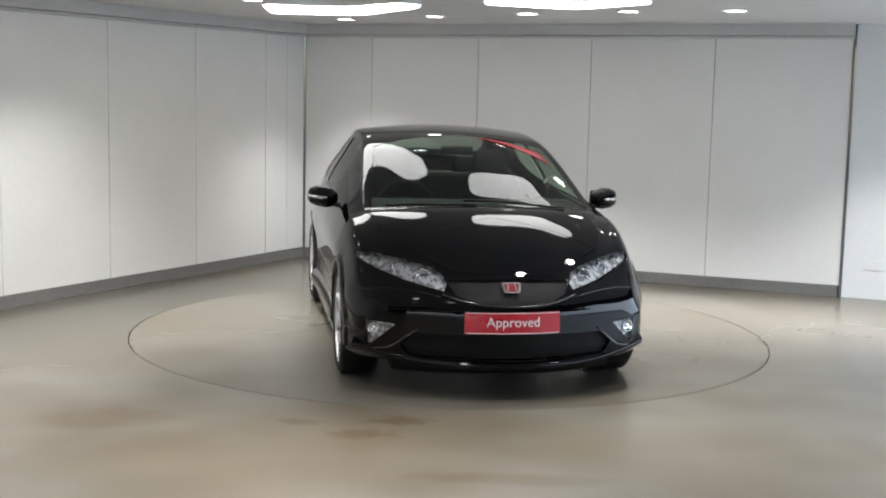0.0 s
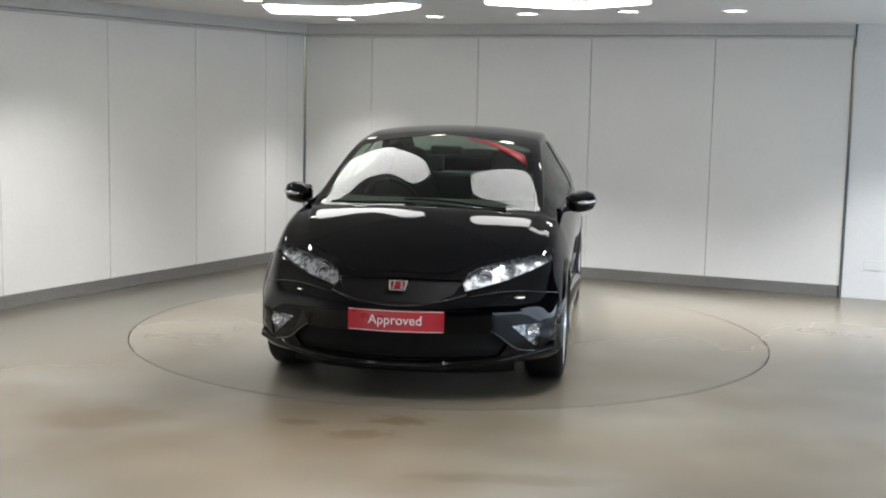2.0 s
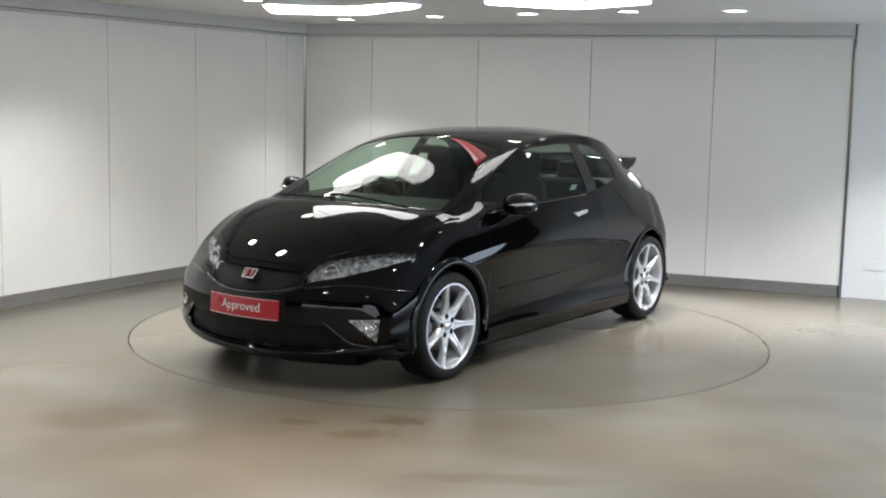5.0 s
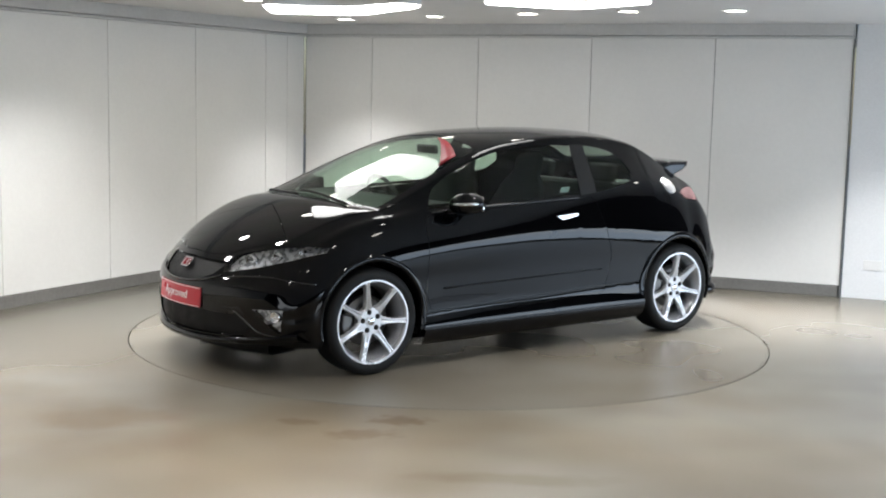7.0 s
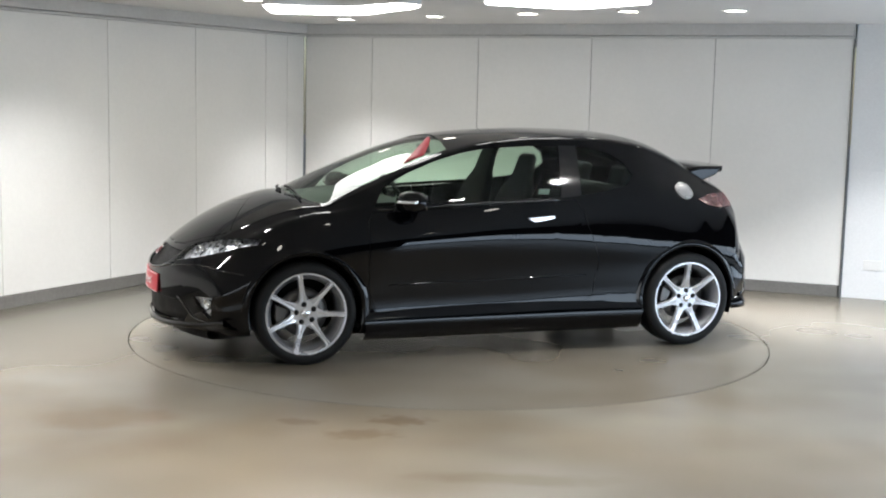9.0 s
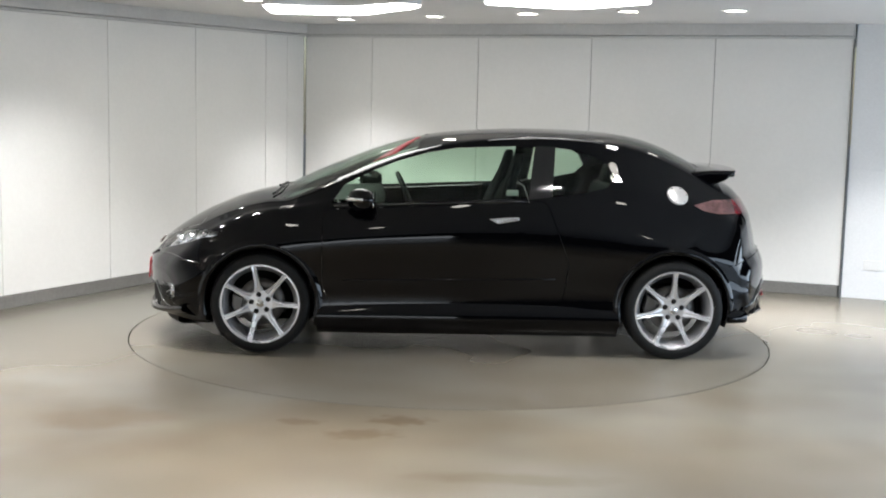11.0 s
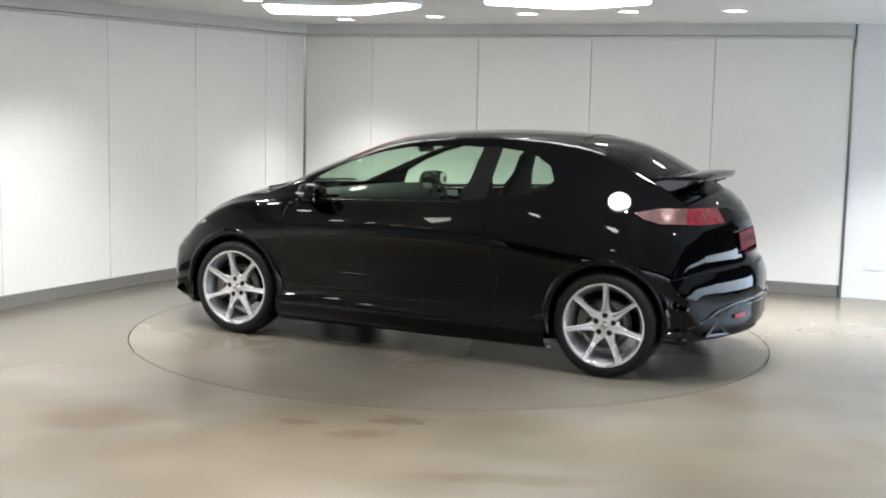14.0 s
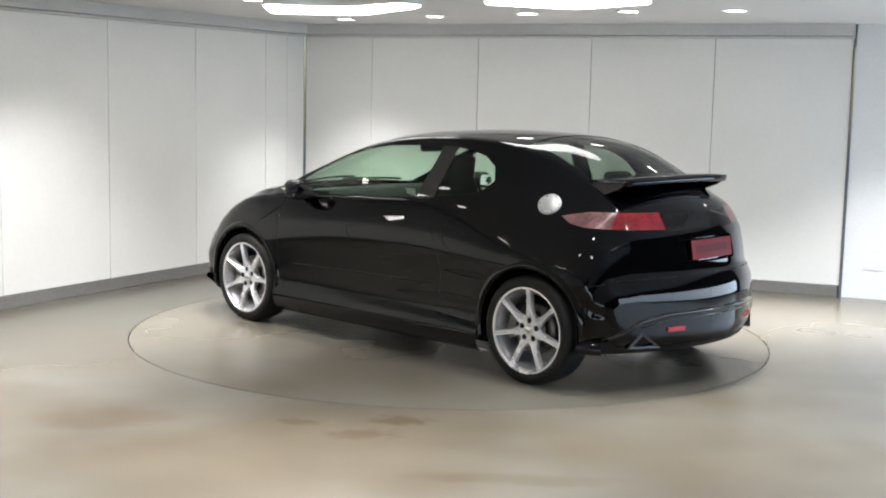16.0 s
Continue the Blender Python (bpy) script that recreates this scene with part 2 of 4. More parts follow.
def build_room():
    # floor with a round pit for the turntable
    bm = bmesh.new()
    ring = [(RING * math.cos(2 * math.pi * i / 128), RING * math.sin(2 * math.pi * i / 128)) for i in range(128)]
    top = [bm.verts.new((x, y, 0)) for x, y in ring]
    low = [bm.verts.new((x, y, -0.08)) for x, y in ring]
    cor = [bm.verts.new((x, y, 0)) for x, y in ((9, 6), (-11, 6), (-11, -13), (9, -13))]
    for q in range(4):
        seg = [top[(q * 32 + k) % 128] for k in range(33)]
        bm.faces.new([cor[q]] + seg[::-1])
        bm.faces.new((cor[q], seg[32], cor[(q + 1) % 4]))
    for i in range(128):
        bm.faces.new((top[i], top[(i + 1) % 128], low[(i + 1) % 128], low[i]))
    bm.faces.new(low[::-1])
    bmesh.ops.triangulate(bm, faces=[f for f in bm.faces if len(f.verts) > 4])
    tagged(finish(bm, "floor", M_FLOOR), "grey-brown stained sealed concrete floor, shade painted in along the walls", "floor", kind="structure")

    def wall(name, origin, direction, s0, s1, label):
        bm = box((s1 - s0, 0.16, CEIL), along(origin, direction, (s0 + s1) / 2, -0.10, CEIL / 2))
        return tagged(finish(bm, name, M_JOINT), label, "wall", kind="structure")

    def panels(owner, origin, direction, cuts):
        for a, b in zip(cuts, cuts[1:]):
            gap = 0.005
            bm = box((b - a - gap, 0.018, PANEL_TOP - SKIRT), along(origin, direction, (a + b) / 2, -0.009, (PANEL_TOP + SKIRT) / 2), 0.002, 1)
            part("panel", bm, M_PANEL, owner)

    left = wall("wall_west", CORNER, LEFT_DIR, 0.0, 15.0, "white panelled wall with thin dark joints")
    panels(left, CORNER, LEFT_DIR, [0.012, 0.29, 0.63, 1.63, 2.69, 3.79, 4.9, 6.0, 7.1, 8.2, 9.3, 10.4, 11.5, 12.6, 13.7, 14.9])
    back = wall("wall_north", CORNER, BACK_DIR, 0.0, 5.182, "white panelled wall with thin dark joints")
    panels(back, CORNER, BACK_DIR, [0.012, 0.735, 1.83, 2.92, 4.03, 5.179])

    # plain wall beside the panels
    bm = box((2.6, 0.16, CEIL), along(CORNER, BACK_DIR, 5.20 + 1.3, -0.10, CEIL / 2))
    plain = tagged(finish(bm, "wall_plain", M_PLASTER), "plain white painted wall with a dado groove", "wall", kind="structure")
    part("dado_rail", box((2.55, 0.008, 0.012), along(CORNER, BACK_DIR, 6.5, 0.022 - 0.04, 1.10), 0.002, 1), M_PLASTER, plain)

    # skirting and the boxed trim under the ceiling
    for nm, d, s1 in (("baseboard_west", LEFT_DIR, 14.9), ("baseboard_north", BACK_DIR, 5.17)):
        tagged(finish(box((s1 - 0.01, 0.02, SKIRT - 0.004), along(CORNER, d, s1 / 2, -0.006, SKIRT / 2 - 0.002), 0.003, 1), nm, M_SKIRT),
               "dark grey skirting board along the floor", "skirting", kind="structure")
    for nm, d, s1 in (("trim_west", LEFT_DIR, 14.9), ("trim_north", BACK_DIR, 5.186)):
        bm = box((s1, 0.09, 0.098), along(CORNER, d, s1 / 2, 0.03, CEIL - 0.050), 0.004)
        add_box(bm, (s1, 0.06, 0.022), along(CORNER, d, s1 / 2, 0.012, PANEL_TOP + 0.006), 0.003, 1)
        tagged(finish(bm, nm, M_TRIM), "grey boxed trim under the ceiling", "trim", kind="structure")
    tagged(finish(box((0.008, 0.03, PANEL_TOP - 0.01), along(CORNER, BACK_DIR, 5.184, 0.0, PANEL_TOP / 2), 0.004, 1), "trim_end", M_SKIRT),
           "dark edge strip ending the panelled wall", "trim", kind="structure")

    # ceiling
    bm = box((20, 19, 0.1), pose(-1, -3.5, CEIL + 0.05))
    tagged(finish(bm, "ceiling", M_CEIL), "flat pale grey ceiling", "ceiling", kind="structure")

    # unseen glazed wall on the daylight side, and one added behind the camera for fill
    def glazed(name, m, width, bays, head, label):
        """A row of framed panes; local x runs along the wall."""
        b = bmesh.new()
        step = width / bays
        for k in range(bays + 1):
            add_box(b, (0.05, 0.06, head - 0.06), m @ pose(-width / 2 + k * step, 0, head / 2 + 0.03))
        win = tagged(finish(b, name, M_ALU), label, "window", kind="structure")
        for k in range(bays):
            pn = part("pane", box((step - 0.05, 0.008, head - 0.08), m @ pose(-width / 2 + (k + 0.5) * step, 0, head / 2 + 0.03)), M_PANE, win)
            pn.visible_shadow = False

    def pierced(name, m, length, a, b, head, paint, label):
        """A wall along local x from 0 to length with one wide opening from a to b."""
        w = box((a, 0.2, CEIL), m @ pose(a / 2, 0, CEIL / 2))
        add_box(w, (length - b, 0.2, CEIL), m @ pose((length + b) / 2, 0, CEIL / 2))
        add_box(w, (b - a, 0.2, 0.06), m @ pose((a + b) / 2, 0, 0.03))
        add_box(w, (b - a, 0.2, CEIL - head), m @ pose((a + b) / 2, 0, (CEIL + head) / 2))
        tagged(finish(w, name, paint), label, "wall", kind="structure")
    east = pose(5.1, -12.0, 0, 0, 0, 90)
    pierced("wall_east", east, 16.0, 4.0, 12.9, 1.05, M_DARKWALL, "unseen dark grey wall above a low wide window, darkening reflections")
    glazed("window_1", east @ pose(8.45, 0, 0), 8.9, 4, 1.05, "unseen low aluminium-framed window, added for daylight")
    south = pose(-11.0, -12.0, 0)
    pierced("wall_south", south, 16.0, 3.0, 12.0, 1.05, M_DARKWALL, "unseen dark grey wall above a low wide window, darkening reflections")
    glazed("added_window_2", south @ pose(7.5, 0, 0), 9.0, 4, 1.05, "unseen low aluminium-framed window, added for daylight")
    tagged(finish(box((90, 90, 0.1), pose(0, 0, -0.2)), "ground", M_SKIRT), "grey paving outside the window", "ground", kind="structure")
    lamp = new("daylight_fill", day)
    lamp.matrix_world = look((4.96, -3.55, 0.56), (0, -3.55, 0.56))
    lamp = new("daylight_fill", fill_south)
    lamp.matrix_world = look((-3.5, -11.85, 0.56), (-3.5, 0, 0.56))

    # double socket on the plain wall
    so = along(CORNER, BACK_DIR, 5.44, -0.02, 0.29)
    sock = tagged(finish(box((0.15, 0.012, 0.086), so, 0.003), "wall_socket", M_WHITE), "white plastic double wall socket", "socket")
    for dx in (-0.036, 0.036):
        part("socket_face", box((0.045, 0.006, 0.04), so @ pose(dx, -0.007, -0.008), 0.001, 1), M_WHITE, sock)


LIGHT_Z = 2.262


def light_panel(points, label, z0=LIGHT_Z):
    rim = rounded(points, 0.16)
    cx = sum(q[0] for q in rim) / len(rim)
    cy = sum(q[1] for q in rim) / len(rim)
    edge = [((q[0] - cx) * 1.02 + cx, (q[1] - cy) * 1.02 + cy) for q in rim]
    fr = finish(prism(edge, CEIL - z0 - 0.006, pose(0, 0, z0 + 0.006)), "ceiling_light", M_WHITE)
    tagged(fr, label, "ceiling light", "light panels under the ceiling")
    part("diffuser", prism(rim, 0.008, pose(0, 0, z0 - 0.003)), M_LIGHT, fr, "glowing white diffuser")
    return fr


BEAM = bpy.data.lights.new("downlight_beam", "SPOT")
BEAM.energy, BEAM.color, BEAM.spot_size, BEAM.spot_blend, BEAM.shadow_soft_size = BEAM_WATTS, (1.0, 0.99, 0.99), radians(94), 1.0, 0.07
BEAM_LOW = BEAM.copy()
BEAM_LOW.energy = BEAM_WATTS * 0.37
BEAM_CORNER, BEAM_EAST = BEAM.copy(), BEAM.copy()
BEAM_CORNER.energy, BEAM_EAST.energy = BEAM_WATTS * 0.7, BEAM_WATTS * 1.4
FILL_ROW = BEAM.copy()
FILL_ROW.energy, FILL_ROW.spot_size = BEAM_WATTS * 0.58, radians(116)


def downlight(x, y, light):
    ring = lathe([(0.078, 0.0), (0.082, 0.006), (0.098, 0.004), (0.10, 0.0), (0.078, 0.0)], 32)
    ring.transform(pose(x, y, CEIL) @ pose(0, 0, 0, -90))
    ob = tagged(finish(ring, "downlight", M_WHITE, None, "", True), "round white recessed downlight, lit; some unseen ones are added", "downlight", "downlights in the ceiling")
    bm = bmesh.new()
    bmesh.ops.create_circle(bm, cap_ends=True, radius=0.079, segments=32, matrix=pose(x, y, CEIL - 0.003))
    part("lamp", bm, M_SPOT, ob, "glowing lamp")
    beam = new("downlight_beam", light)
    beam.matrix_world = pose(x, y, CEIL - 0.02)
    return ob


def build_lights():
    light_panel([(-1.444, 1.247), (-0.736, 1.218), (-0.262, 0.285), (-0.24, 0.02), (-0.44, -0.06), (-0.74, 0.38), (-1.02, 0.42), (-1.38, 0.28)],
                "large bent white light panel under the ceiling")
    light_panel([(0.185, 0.14), (0.863, 0.43), (1.318, -0.27), (1.22, -0.42), (0.82, -0.20), (0.22, -0.28)],
                "large bent white light panel under the ceiling", 2.285)
    # the one at (3.5, 0.70) is unseen, added to brighten the plain wall
    for x, y, beam in ((-1.0, 2.73, BEAM_CORNER), (-0.18, 2.08, BEAM), (0.58, 1.48, BEAM), (1.32, 0.99, BEAM), (2.07, 0.69, BEAM_EAST),
                       (-1.49, 0.65, BEAM), (3.5, 0.70, BEAM_EAST)):
        downlight(x, y, beam)
    # unseen ones, some placed from bonnet highlights, the rest added to light the foreground
    for x, y in ((-1.86, -0.74), (1.50, -1.08), (0.85, -1.74), (1.86, -2.50), (-1.40, -3.20), (0.15, -2.75), (2.6, -4.4), (-0.55, -3.85)):
        downlight(x, y, BEAM_LOW)
    # a close unseen row, added to wash the panelled side wall
    for k in range(7):
        q = CORNER + LEFT_DIR * (3.55 + 0.95 * k) + Vector((0.8759, -0.4825, 0)) * 0.95
        downlight(q.x, q.y, FILL_ROW)
    bm = lathe([(0.0, 0.0), (RING - 0.024, 0.0), (RING - 0.024, -0.03), (0.0, -0.03)], 128)
    bm.transform(pose(0, 0, 0, 90))
    bmesh.ops.remove_doubles(bm, verts=bm.verts, dist=1e-5)
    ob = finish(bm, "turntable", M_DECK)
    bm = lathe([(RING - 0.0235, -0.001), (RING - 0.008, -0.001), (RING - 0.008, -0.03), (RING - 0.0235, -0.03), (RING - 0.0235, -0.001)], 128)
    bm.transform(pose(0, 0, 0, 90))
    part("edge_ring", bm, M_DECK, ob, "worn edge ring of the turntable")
    return tagged(ob, "round concrete-coloured car turntable set in the floor", "turntable")


from mathutils.bvhtree import BVHTree


# ---- the car (x forward, y to its left, origin on the ground between the axles) ----
AXLE_F, AXLE_R = 1.3175, -1.3175
WHEEL_R = 0.318
# station: x at the centre line, plan bow, then (half width, height) from roof to sill
STATIONS = [
    (2.155, 0.34, 0.490, (0.45, 0.490), (0.66, 0.480), (0.76, 0.42), (0.74, 0.34), (0.60, 0.285)),
    (2.135, 0.34, 0.555, (0.48, 0.555), (0.74, 0.540), (0.825, 0.44), (0.81, 0.31), (0.70, 0.225)),
    (2.055, 0.34, 0.645, (0.50, 0.645), (0.765, 0.630), (0.860, 0.50), (0.85, 0.32), (0.80, 0.20)),
    (1.960, 0.32, 0.725, (0.55, 0.728), (0.780, 0.712), (0.872, 0.54), (0.862, 0.33), (0.83, 0.19)),
    (1.805, 0.28, 0.822, (0.60, 0.822), (0.795, 0.795), (0.880, 0.60), (0.868, 0.34), (0.84, 0.19)),
    (1.625, 0.24, 0.906, (0.64, 0.900), (0.805, 0.860), (0.884, 0.64), (0.870, 0.35), (0.84, 0.18)),
    (1.450, 0.20, 0.968, (0.67, 0.945), (0.812, 0.893), (0.886, 0.67), (0.870, 0.35), (0.84, 0.18)),
    (1.345, 0.17, 0.990, (0.69, 0.957), (0.815, 0.905), (0.888, 0.68), (0.870, 0.35), (0.84, 0.18)),
    (1.280, 0.16, 0.993, (0.70, 0.962), (0.815, 0.910), (0.888, 0.69), (0.870, 0.35), (0.84, 0.18)),
    (1.190, 0.16, 1.039, (0.70, 0.993), (0.815, 0.920), (0.888, 0.70), (0.869, 0.35), (0.84, 0.18)),
    (1.090, 0.16, 1.088, (0.694, 1.031), (0.814, 0.932), (0.888, 0.71), (0.867, 0.36), (0.845, 0.18)),
    (0.880, 0.16, 1.183, (0.676, 1.116), (0.812, 0.955), (0.888, 0.73), (0.862, 0.36), (0.845, 0.18)),
    (0.600, 0.15, 1.292, (0.650, 1.222), (0.810, 0.985), (0.887, 0.745), (0.858, 0.36), (0.845, 0.18)),
    (0.350, 0.13, 1.364, (0.626, 1.302), (0.810, 1.010), (0.886, 0.755), (0.856, 0.36), (0.845, 0.18)),
    (0.100, 0.10, 1.406, (0.608, 1.352), (0.808, 1.030), (0.885, 0.76), (0.855, 0.36), (0.845, 0.18)),
    (-0.300, 0.05, 1.433, (0.600, 1.385), (0.806, 1.055), (0.885, 0.755), (0.855, 0.37), (0.845, 0.19)),
    (-0.700, 0.00, 1.433, (0.592, 1.383), (0.798, 1.075), (0.886, 0.735), (0.858, 0.38), (0.845, 0.20)),
    (-1.050, -0.04, 1.409, (0.574, 1.340), (0.782, 1.060), (0.886, 0.715), (0.866, 0.39), (0.845, 0.20)),
    (-1.300, -0.09, 1.352, (0.545, 1.268), (0.764, 1.015), (0.882, 0.71), (0.870, 0.40), (0.845, 0.21)),
    (-1.540, -0.15, 1.240, (0.535, 1.165), (0.752, 0.970), (0.872, 0.70), (0.864, 0.41), (0.845, 0.22)),
    (-1.700, -0.22, 1.145, (0.550, 1.090), (0.745, 0.935), (0.858, 0.68), (0.854, 0.41), (0.83, 0.23)),
    (-1.842, -0.24, 1.062, (0.570, 1.018), (0.742, 0.895), (0.845, 0.66), (0.845, 0.41), (0.81, 0.24)),
    (-1.945, -0.27, 0.925, (0.590, 0.902), (0.742, 0.815), (0.832, 0.63), (0.832, 0.41), (0.79, 0.25)),
    (-1.972, -0.28, 0.855, (0.598, 0.838), (0.746, 0.765), (0.827, 0.60), (0.826, 0.41), (0.77, 0.255)),
    (-1.995, -0.29, 0.770, (0.605, 0.758), (0.748, 0.710), (0.822, 0.58), (0.820, 0.41), (0.75, 0.26)),
    (-2.012, -0.295, 0.694, (0.610, 0.683), (0.744, 0.648), (0.816, 0.55), (0.814, 0.41), (0.73, 0.27)),
    (-2.042, -0.31, 0.660, (0.612, 0.643), (0.752, 0.616), (0.812, 0.53), (0.805, 0.41), (0.70, 0.28)),
    (-2.069, -0.31, 0.600, (0.605, 0.594), (0.735, 0.574), (0.790, 0.51), (0.780, 0.41), (0.67, 0.30)),
    (-2.078, -0.31, 0.550, (0.580, 0.546), (0.700, 0.531), (0.750, 0.485), (0.730, 0.41), (0.62, 0.33)),
]


def spline(a, b, c, d, t):
    return 0.5 * (2 * b + (c - a) * t + (2 * a - 5 * b + 4 * c - d) * t * t + (3 * b - a - 3 * c + d) * t ** 3)


def dense(rows, per):
    """A smooth curve through rows of numbers."""
    rows = [np.array(r, float) for r in rows]
    out = []
    n = len(rows)
    for i in range(n - 1):
        a = rows[i - 1] if i else 2 * rows[0] - rows[1]
        d = rows[i + 2] if i + 2 < n else 2 * rows[-1] - rows[-2]
        for k in range(per):
            out.append(spline(a, rows[i], rows[i + 1], d, k / per))
    out.append(rows[-1])
    return out


def body_shell():
    flat = [[s[0], s[1], s[2], *s[3], *s[4], *s[5], *s[6], *s[7]] for s in STATIONS]
    bm = bmesh.new()
    rings = []
    for r in dense(flat, 6):
        x, k, zc = r[0], r[1], r[2]
        yt, zt, ys, zs, ym, zm, yl, zl, yb, zb = r[3:]
        crown = zc - (zc - zt) * 0.22
        pts = [(-0.5 * yt, crown), (0, zc), (0.5 * yt, crown), (0.86 * yt, zc - (zc - zt) * 0.68), (yt, zt),
               (yt * 0.87 + ys * 0.13, zt * 0.88 + zs * 0.12), (yt * 0.45 + ys * 0.55, zt * 0.46 + zs * 0.54), (ys, zs),
               (ys * 0.45 + ym * 0.55 + 0.008, zs * 0.5 + zm * 0.5), (ym, zm), (ym * 0.5 + yl * 0.5 - 0.003, zm * 0.5 + zl * 0.5),
               (yl, zl), (yb, zb), (0.55 * yb, zb - 0.005), (0, zb - 0.005)]
        half = dense(pts, 4)[4:]
        ring = []
        for y, z in half:
            ring.append((x - k * (abs(y) / 0.85) ** 2.0, max(y, 0.0), z))
        full = ring + [(a, -b, c) for a, b, c in ring[-2:0:-1]]
        rings.append([bm.verts.new(v) for v in full])
    n = len(rings[0])
    for a, b in zip(rings, rings[1:]):
        for j in range(n):
            bm.faces.new((a[j], a[(j + 1) % n], b[(j + 1) % n], b[j]))
    # close the ends with columns from the upper to the lower half, bowed in plan like the rest
    h, widest, rows = n // 2, 32, 8
    for ring, (x0, k) in ((rings[0], STATIONS[0][:2]), (rings[-1], STATIONS[-1][:2])):
        for side in (1, -1):
            cols = []
            for c in range(widest + 1):
                low = round(h - (h - widest) * c / widest)
                a, b = ring[(side * c) % n], ring[(side * low) % n]
                col = [a]
                for q in range(1, rows):
                    y, z = a.co.y + (b.co.y - a.co.y) * q / rows, a.co.z + (b.co.z - a.co.z) * q / rows
                    if c == widest:
                        v = a
                    elif c == 0 and side == -1:
                        v = centre[q]
                    else:
                        v = bm.verts.new((x0 - k * (abs(y) / 0.85) ** 2.0, y, z))
                    col.append(v)
                col.append(b)
                cols.append(col)
            if side == 1:
                centre = cols[0]
            for p, q in zip(cols, cols[1:]):
                for r in range(rows):
                    vs = []
                    for v in (p[r], p[r + 1], q[r + 1], q[r]):
                        if v not in vs:
                            vs.append(v)
                    if len(vs) > 2:
                        bm.faces.new(vs)
    bmesh.ops.recalc_face_normals(bm, faces=bm.faces)
    return bm


def skin(tree, start, way):
    """Where a ray meets the car's outer skin, and the normal there."""
    hit = tree.ray_cast(Vector(start), Vector(way).normalized())
    return hit[0], hit[1]


def facing(place, normal, up=(0, 0, 1)):
    """A pose on the skin: local z outwards, local y upwards."""
    z = Vector(normal).normalized()
    x = Vector(up).cross(z).normalized()
    y = z.cross(x)
    m = Matrix((x, y, z)).transposed().to_4x4()
    m.translation = place
    return m


def cut_out(bm, poly, axes, keep):
    """Cut the shell along a convex outline, seen along the third axis, and take out the faces inside it as a new mesh."""
    i, j = axes
    k = 3 - i - j
    cx = sum(q[0] for q in poly) / len(poly)
    cy = sum(q[1] for q in poly) / len(poly)
    big = max(math.hypot(q[0] - cx, q[1] - cy) for q in poly) + 0.15

    def near(f):
        c = f.calc_center_median()
        return math.hypot(c[i] - cx, c[j] - cy) < big and keep(c, f.normal)
    n = len(poly)
    for a in range(n):
        p, q = poly[a], poly[(a + 1) % n]
        e = (q[0] - p[0], q[1] - p[1])
        no = [0.0, 0.0, 0.0]
        no[i], no[j] = e[1], -e[0]
        co = [0.0, 0.0, 0.0]
        co[i], co[j] = p
        fs = [f for f in bm.faces if near(f)]
        geom = set(fs)
        for f in fs:
            geom.update(f.edges)
            geom.update(f.verts)
        bmesh.ops.bisect_plane(bm, geom=list(geom), plane_co=co, plane_no=no, dist=1e-5)
    area = sum(poly[a][0] * poly[(a + 1) % n][1] - poly[(a + 1) % n][0] * poly[a][1] for a in range(n))
    sgn = 1 if area > 0 else -1

    def inside(c):
        for a in range(n):
            p, q = poly[a], poly[(a + 1) % n]
            if sgn * ((q[0] - p[0]) * (c[j] - p[1]) - (q[1] - p[1]) * (c[i] - p[0])) < 0:
                return False
        return True
    return [f for f in bm.faces if near(f) and inside(f.calc_center_median())]


def lift(bm, faces):
    """Move faces out of bm into a mesh of their own."""
    out = bmesh.new()
    made = {}
    for f in faces:
        vs = []
        for v in f.verts:
            if v not in made:
                made[v] = out.verts.new(v.co)
            vs.append(made[v])
        try:
            out.faces.new(vs)
        except ValueError:
            pass
    bmesh.ops.delete(bm, geom=faces, context="FACES")
    return out


def thicken(bm, t):
    """Give a sheet thickness inwards."""
    bmesh.ops.recalc_face_normals(bm, faces=bm.faces)
    bmesh.ops.solidify(bm, geom=bm.faces[:], thickness=t)
    return bm


def inset(poly, d=0.0035):
    """A convex outline drawn in by d on every side."""
    n = len(poly)
    area = sum(poly[a][0] * poly[(a + 1) % n][1] - poly[(a + 1) % n][0] * poly[a][1] for a in range(n))
    sgn = 1 if area > 0 else -1
    lines = []
    for a in range(n):
        p, q = Vector(poly[a]), Vector(poly[(a + 1) % n])
        e = (q - p).normalized()
        nrm = Vector((-e.y, e.x)) * sgn
        lines.append((p + nrm * d, e))
    out = []
    for a in range(n):
        (p, e), (q, f) = lines[a - 1], lines[a]
        cr = e.x * f.y - e.y * f.x
        out.append(tuple(q) if abs(cr) < 1e-4 else tuple(p + e * (((q - p).x * f.y - (q - p).y * f.x) / cr)))
    return out


def panel_in(bm, poly, axes, keep):
    """Lift a body panel out of the shell and leave a narrow shut line round it."""
    piece = lift(bm, cut_out(bm, poly, axes, keep))
    piece.normal_update()
    return lift(piece, cut_out(piece, inset(poly), axes, lambda c, n: True))


